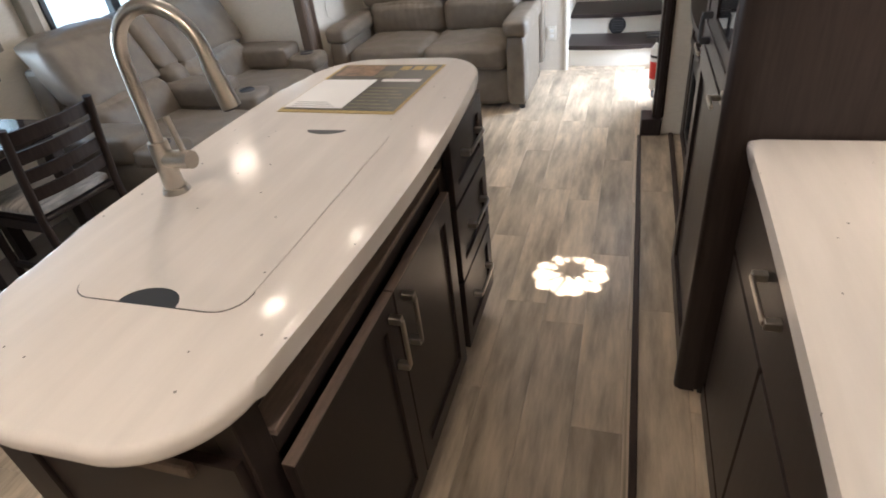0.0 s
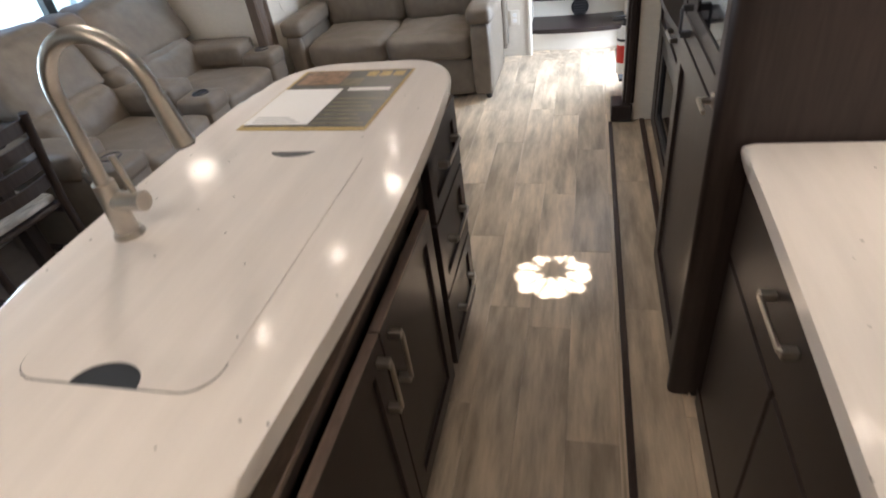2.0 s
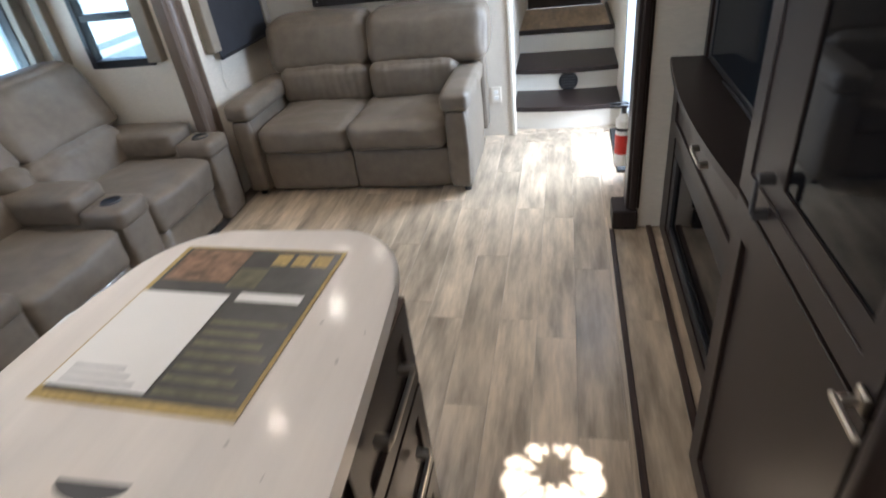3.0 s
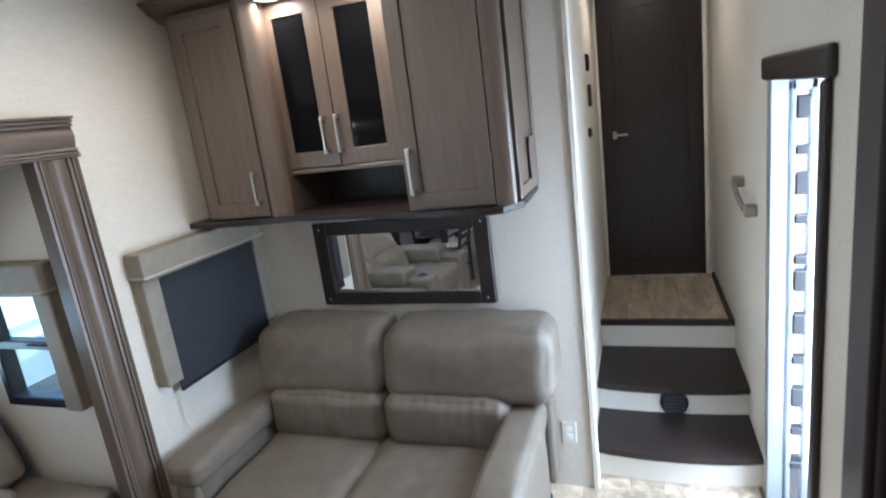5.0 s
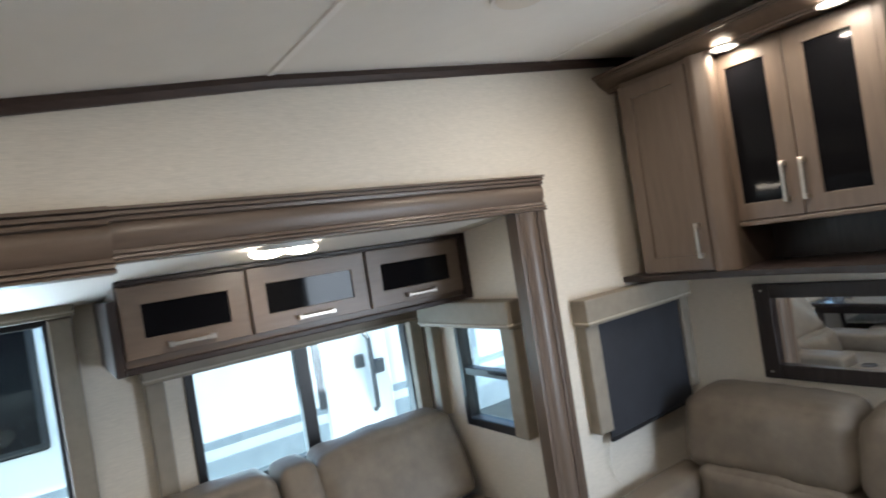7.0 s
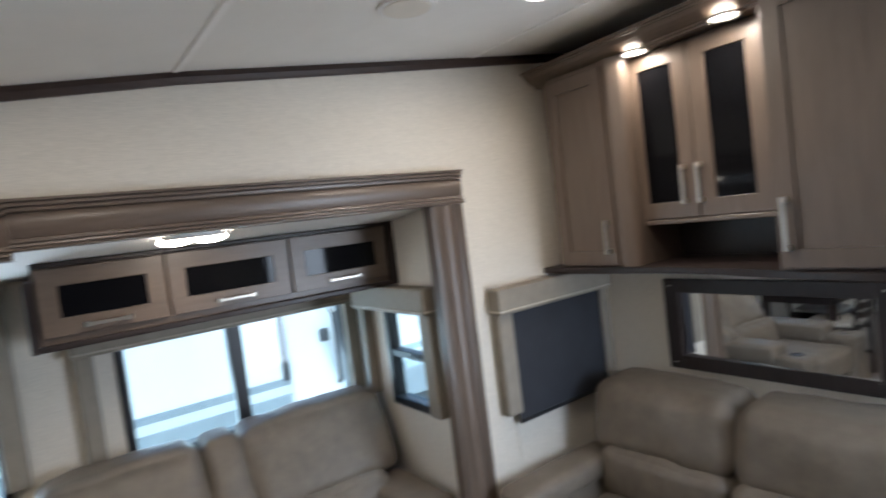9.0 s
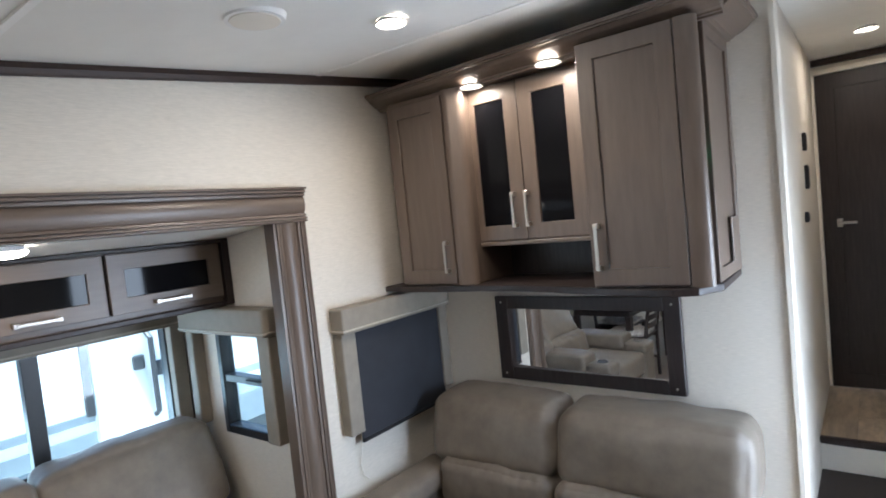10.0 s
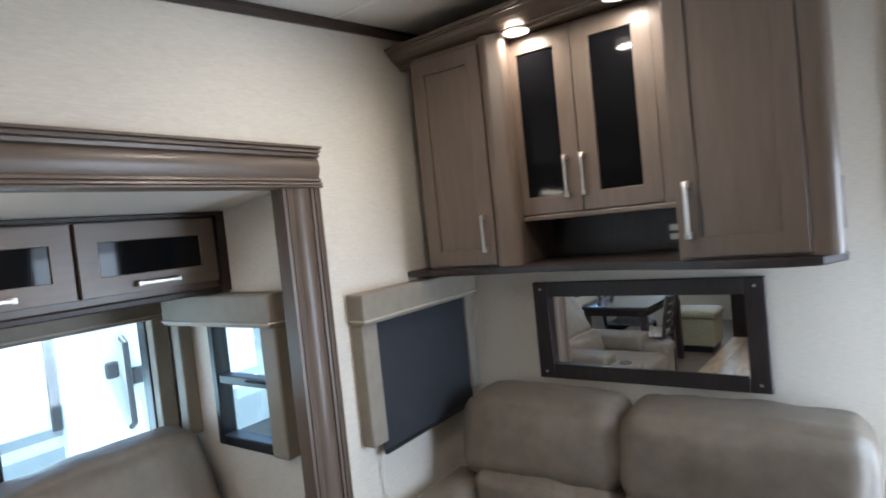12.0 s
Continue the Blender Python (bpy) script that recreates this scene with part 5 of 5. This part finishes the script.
def travel_trailer(at, rz, length, label, dark=True):
    t = thing("travel_trailer", label, "trailer", at, "parked trailers")
    m = pose(*at, 0, 0, rz)
    part("body", block((0, 0, 0.55), (length, 2.4, 3.3), 0.10, 3), TRAILER, t, m=m)
    part("lower_band", block((0.05, -0.012, 0.55), (length - 0.05, 0.0, 1.0)), STRIPE, t, "grey lower band", m=m)
    part("stripe", block((0.05, -0.012, 1.10), (length - 0.05, 0.0, 1.18)), STRIPE, t, "thin grey stripe", m=m)
    w = part("window", block((2.7 if dark else 0.4, -0.03, 1.52), (5.1 if dark else 1.0, 0.0, 2.75), 0.03, 2), BLACK if dark else STRIPE, t, "wide black window" if dark else "pale shaded window", m=m)
    for x in (2.76, 3.94) if dark else ():
        part("pane", block((x, -0.036, 1.58), (x + 1.1, -0.03, 2.69)), SMOKED, w, m=m)
    if length < 8:
        return t
    d = part("door", block((7.45, -0.02, 0.75), (8.25, 0.0, 2.65), 0.03, 2), TRAILER, t, m=m)
    part("hinge", block((7.38, -0.03, 1.15), (7.46, 0.0, 2.55), 0.008), DGREY, d, m=m)
    part("lock", block((8.06, -0.05, 1.36), (8.19, 0.0, 1.52), 0.02, 2), DGREY, d, m=m)
    part("latch", block((7.84, -0.06, 1.47), (7.95, 0.0, 1.62), 0.02, 2), DGREY, d, m=m)
    if length > 10:
        for x in (9.45, 10.3):
            part("seam_strip", block((x, -0.02, 0.6), (x + 0.09, 0.0, 3.2), 0.006), STRIPE, t, m=m)
    part("grab_rail", tube([(8.01, -0.02, 0.98), (8.01, -0.09, 1.02), (8.01, -0.09, 1.78), (8.01, -0.02, 1.82)], 0.028, 8), DGREY, t, m=m)
    for x in (length * 0.55, length * 0.55 + 0.85):
        w = part("wheel", rod((x, 0.02, 0.33), (x, 0.25, 0.33), 0.33, n=28), BLACK, t, "black tyre", True, m=m)
        part("rim", rod((x, 0.0, 0.33), (x, 0.03, 0.33), 0.19, n=20), ALU, w, m=m)
    return t


travel_trailer((-6.2, -3.4, -0.9), 90, 13.0, "white travel trailer with a grey band beyond the slide-out windows")
travel_trailer((-16.2, 12.5, -0.9), 58, 7.0, "white travel trailer parked at an angle in the lot", False)
travel_trailer((7.5, 9.5, -0.9), -90, 8.0, "white travel trailer beyond the open entrance")

# ---- floor planks ----
PW, PL = 0.152, 0.93


def plank_data(name, w, l):
    bm = block((0.0003, 0.0003, -0.006), (w - 0.0003, l - 0.0003, 0.0), 0.0009)
    me = bpy.data.meshes.new(name)
    bm.to_mesh(me)
    bm.free()
    me.materials.append(PLANK)
    return me


FULL = plank_data("plank", PW, PL)


def lay(parent, x0, x1, y0, y1, z, shift):
    x, row = x0, 0
    while x < x1 - 0.01:
        w = min(PW, x1 - x)
        y = y0 - PL * ((0.37 * (row + shift) + 0.13 * (row % 3)) % 1.0)
        while y < y1 - 0.01:
            a, b = max(y, y0), min(y + PL, y1)
            if b - a > 0.02:
                ob = new("plank", FULL)
                ob.parent = parent
                ob.location, ob.scale = (x, a, z), (w / PW, (b - a) / PL, 1)
            y += PL
        x += PW
        row += 1


lay(floor, -2.085, 0.062, -2.0, 4.345, 0.0, 0)
lay(floor, -0.503, 0.200, 4.345, 4.47, 0.0, 1)
lay(floor, 0.062, 0.20, 3.05, 4.345, 0.0, 4)
lay(floor, 0.084, 0.36, -1.6, 3.075, 0.0, 2)
lay(landing, -0.505, EX - 0.03, 5.225, 6.1, 0.494, 3)
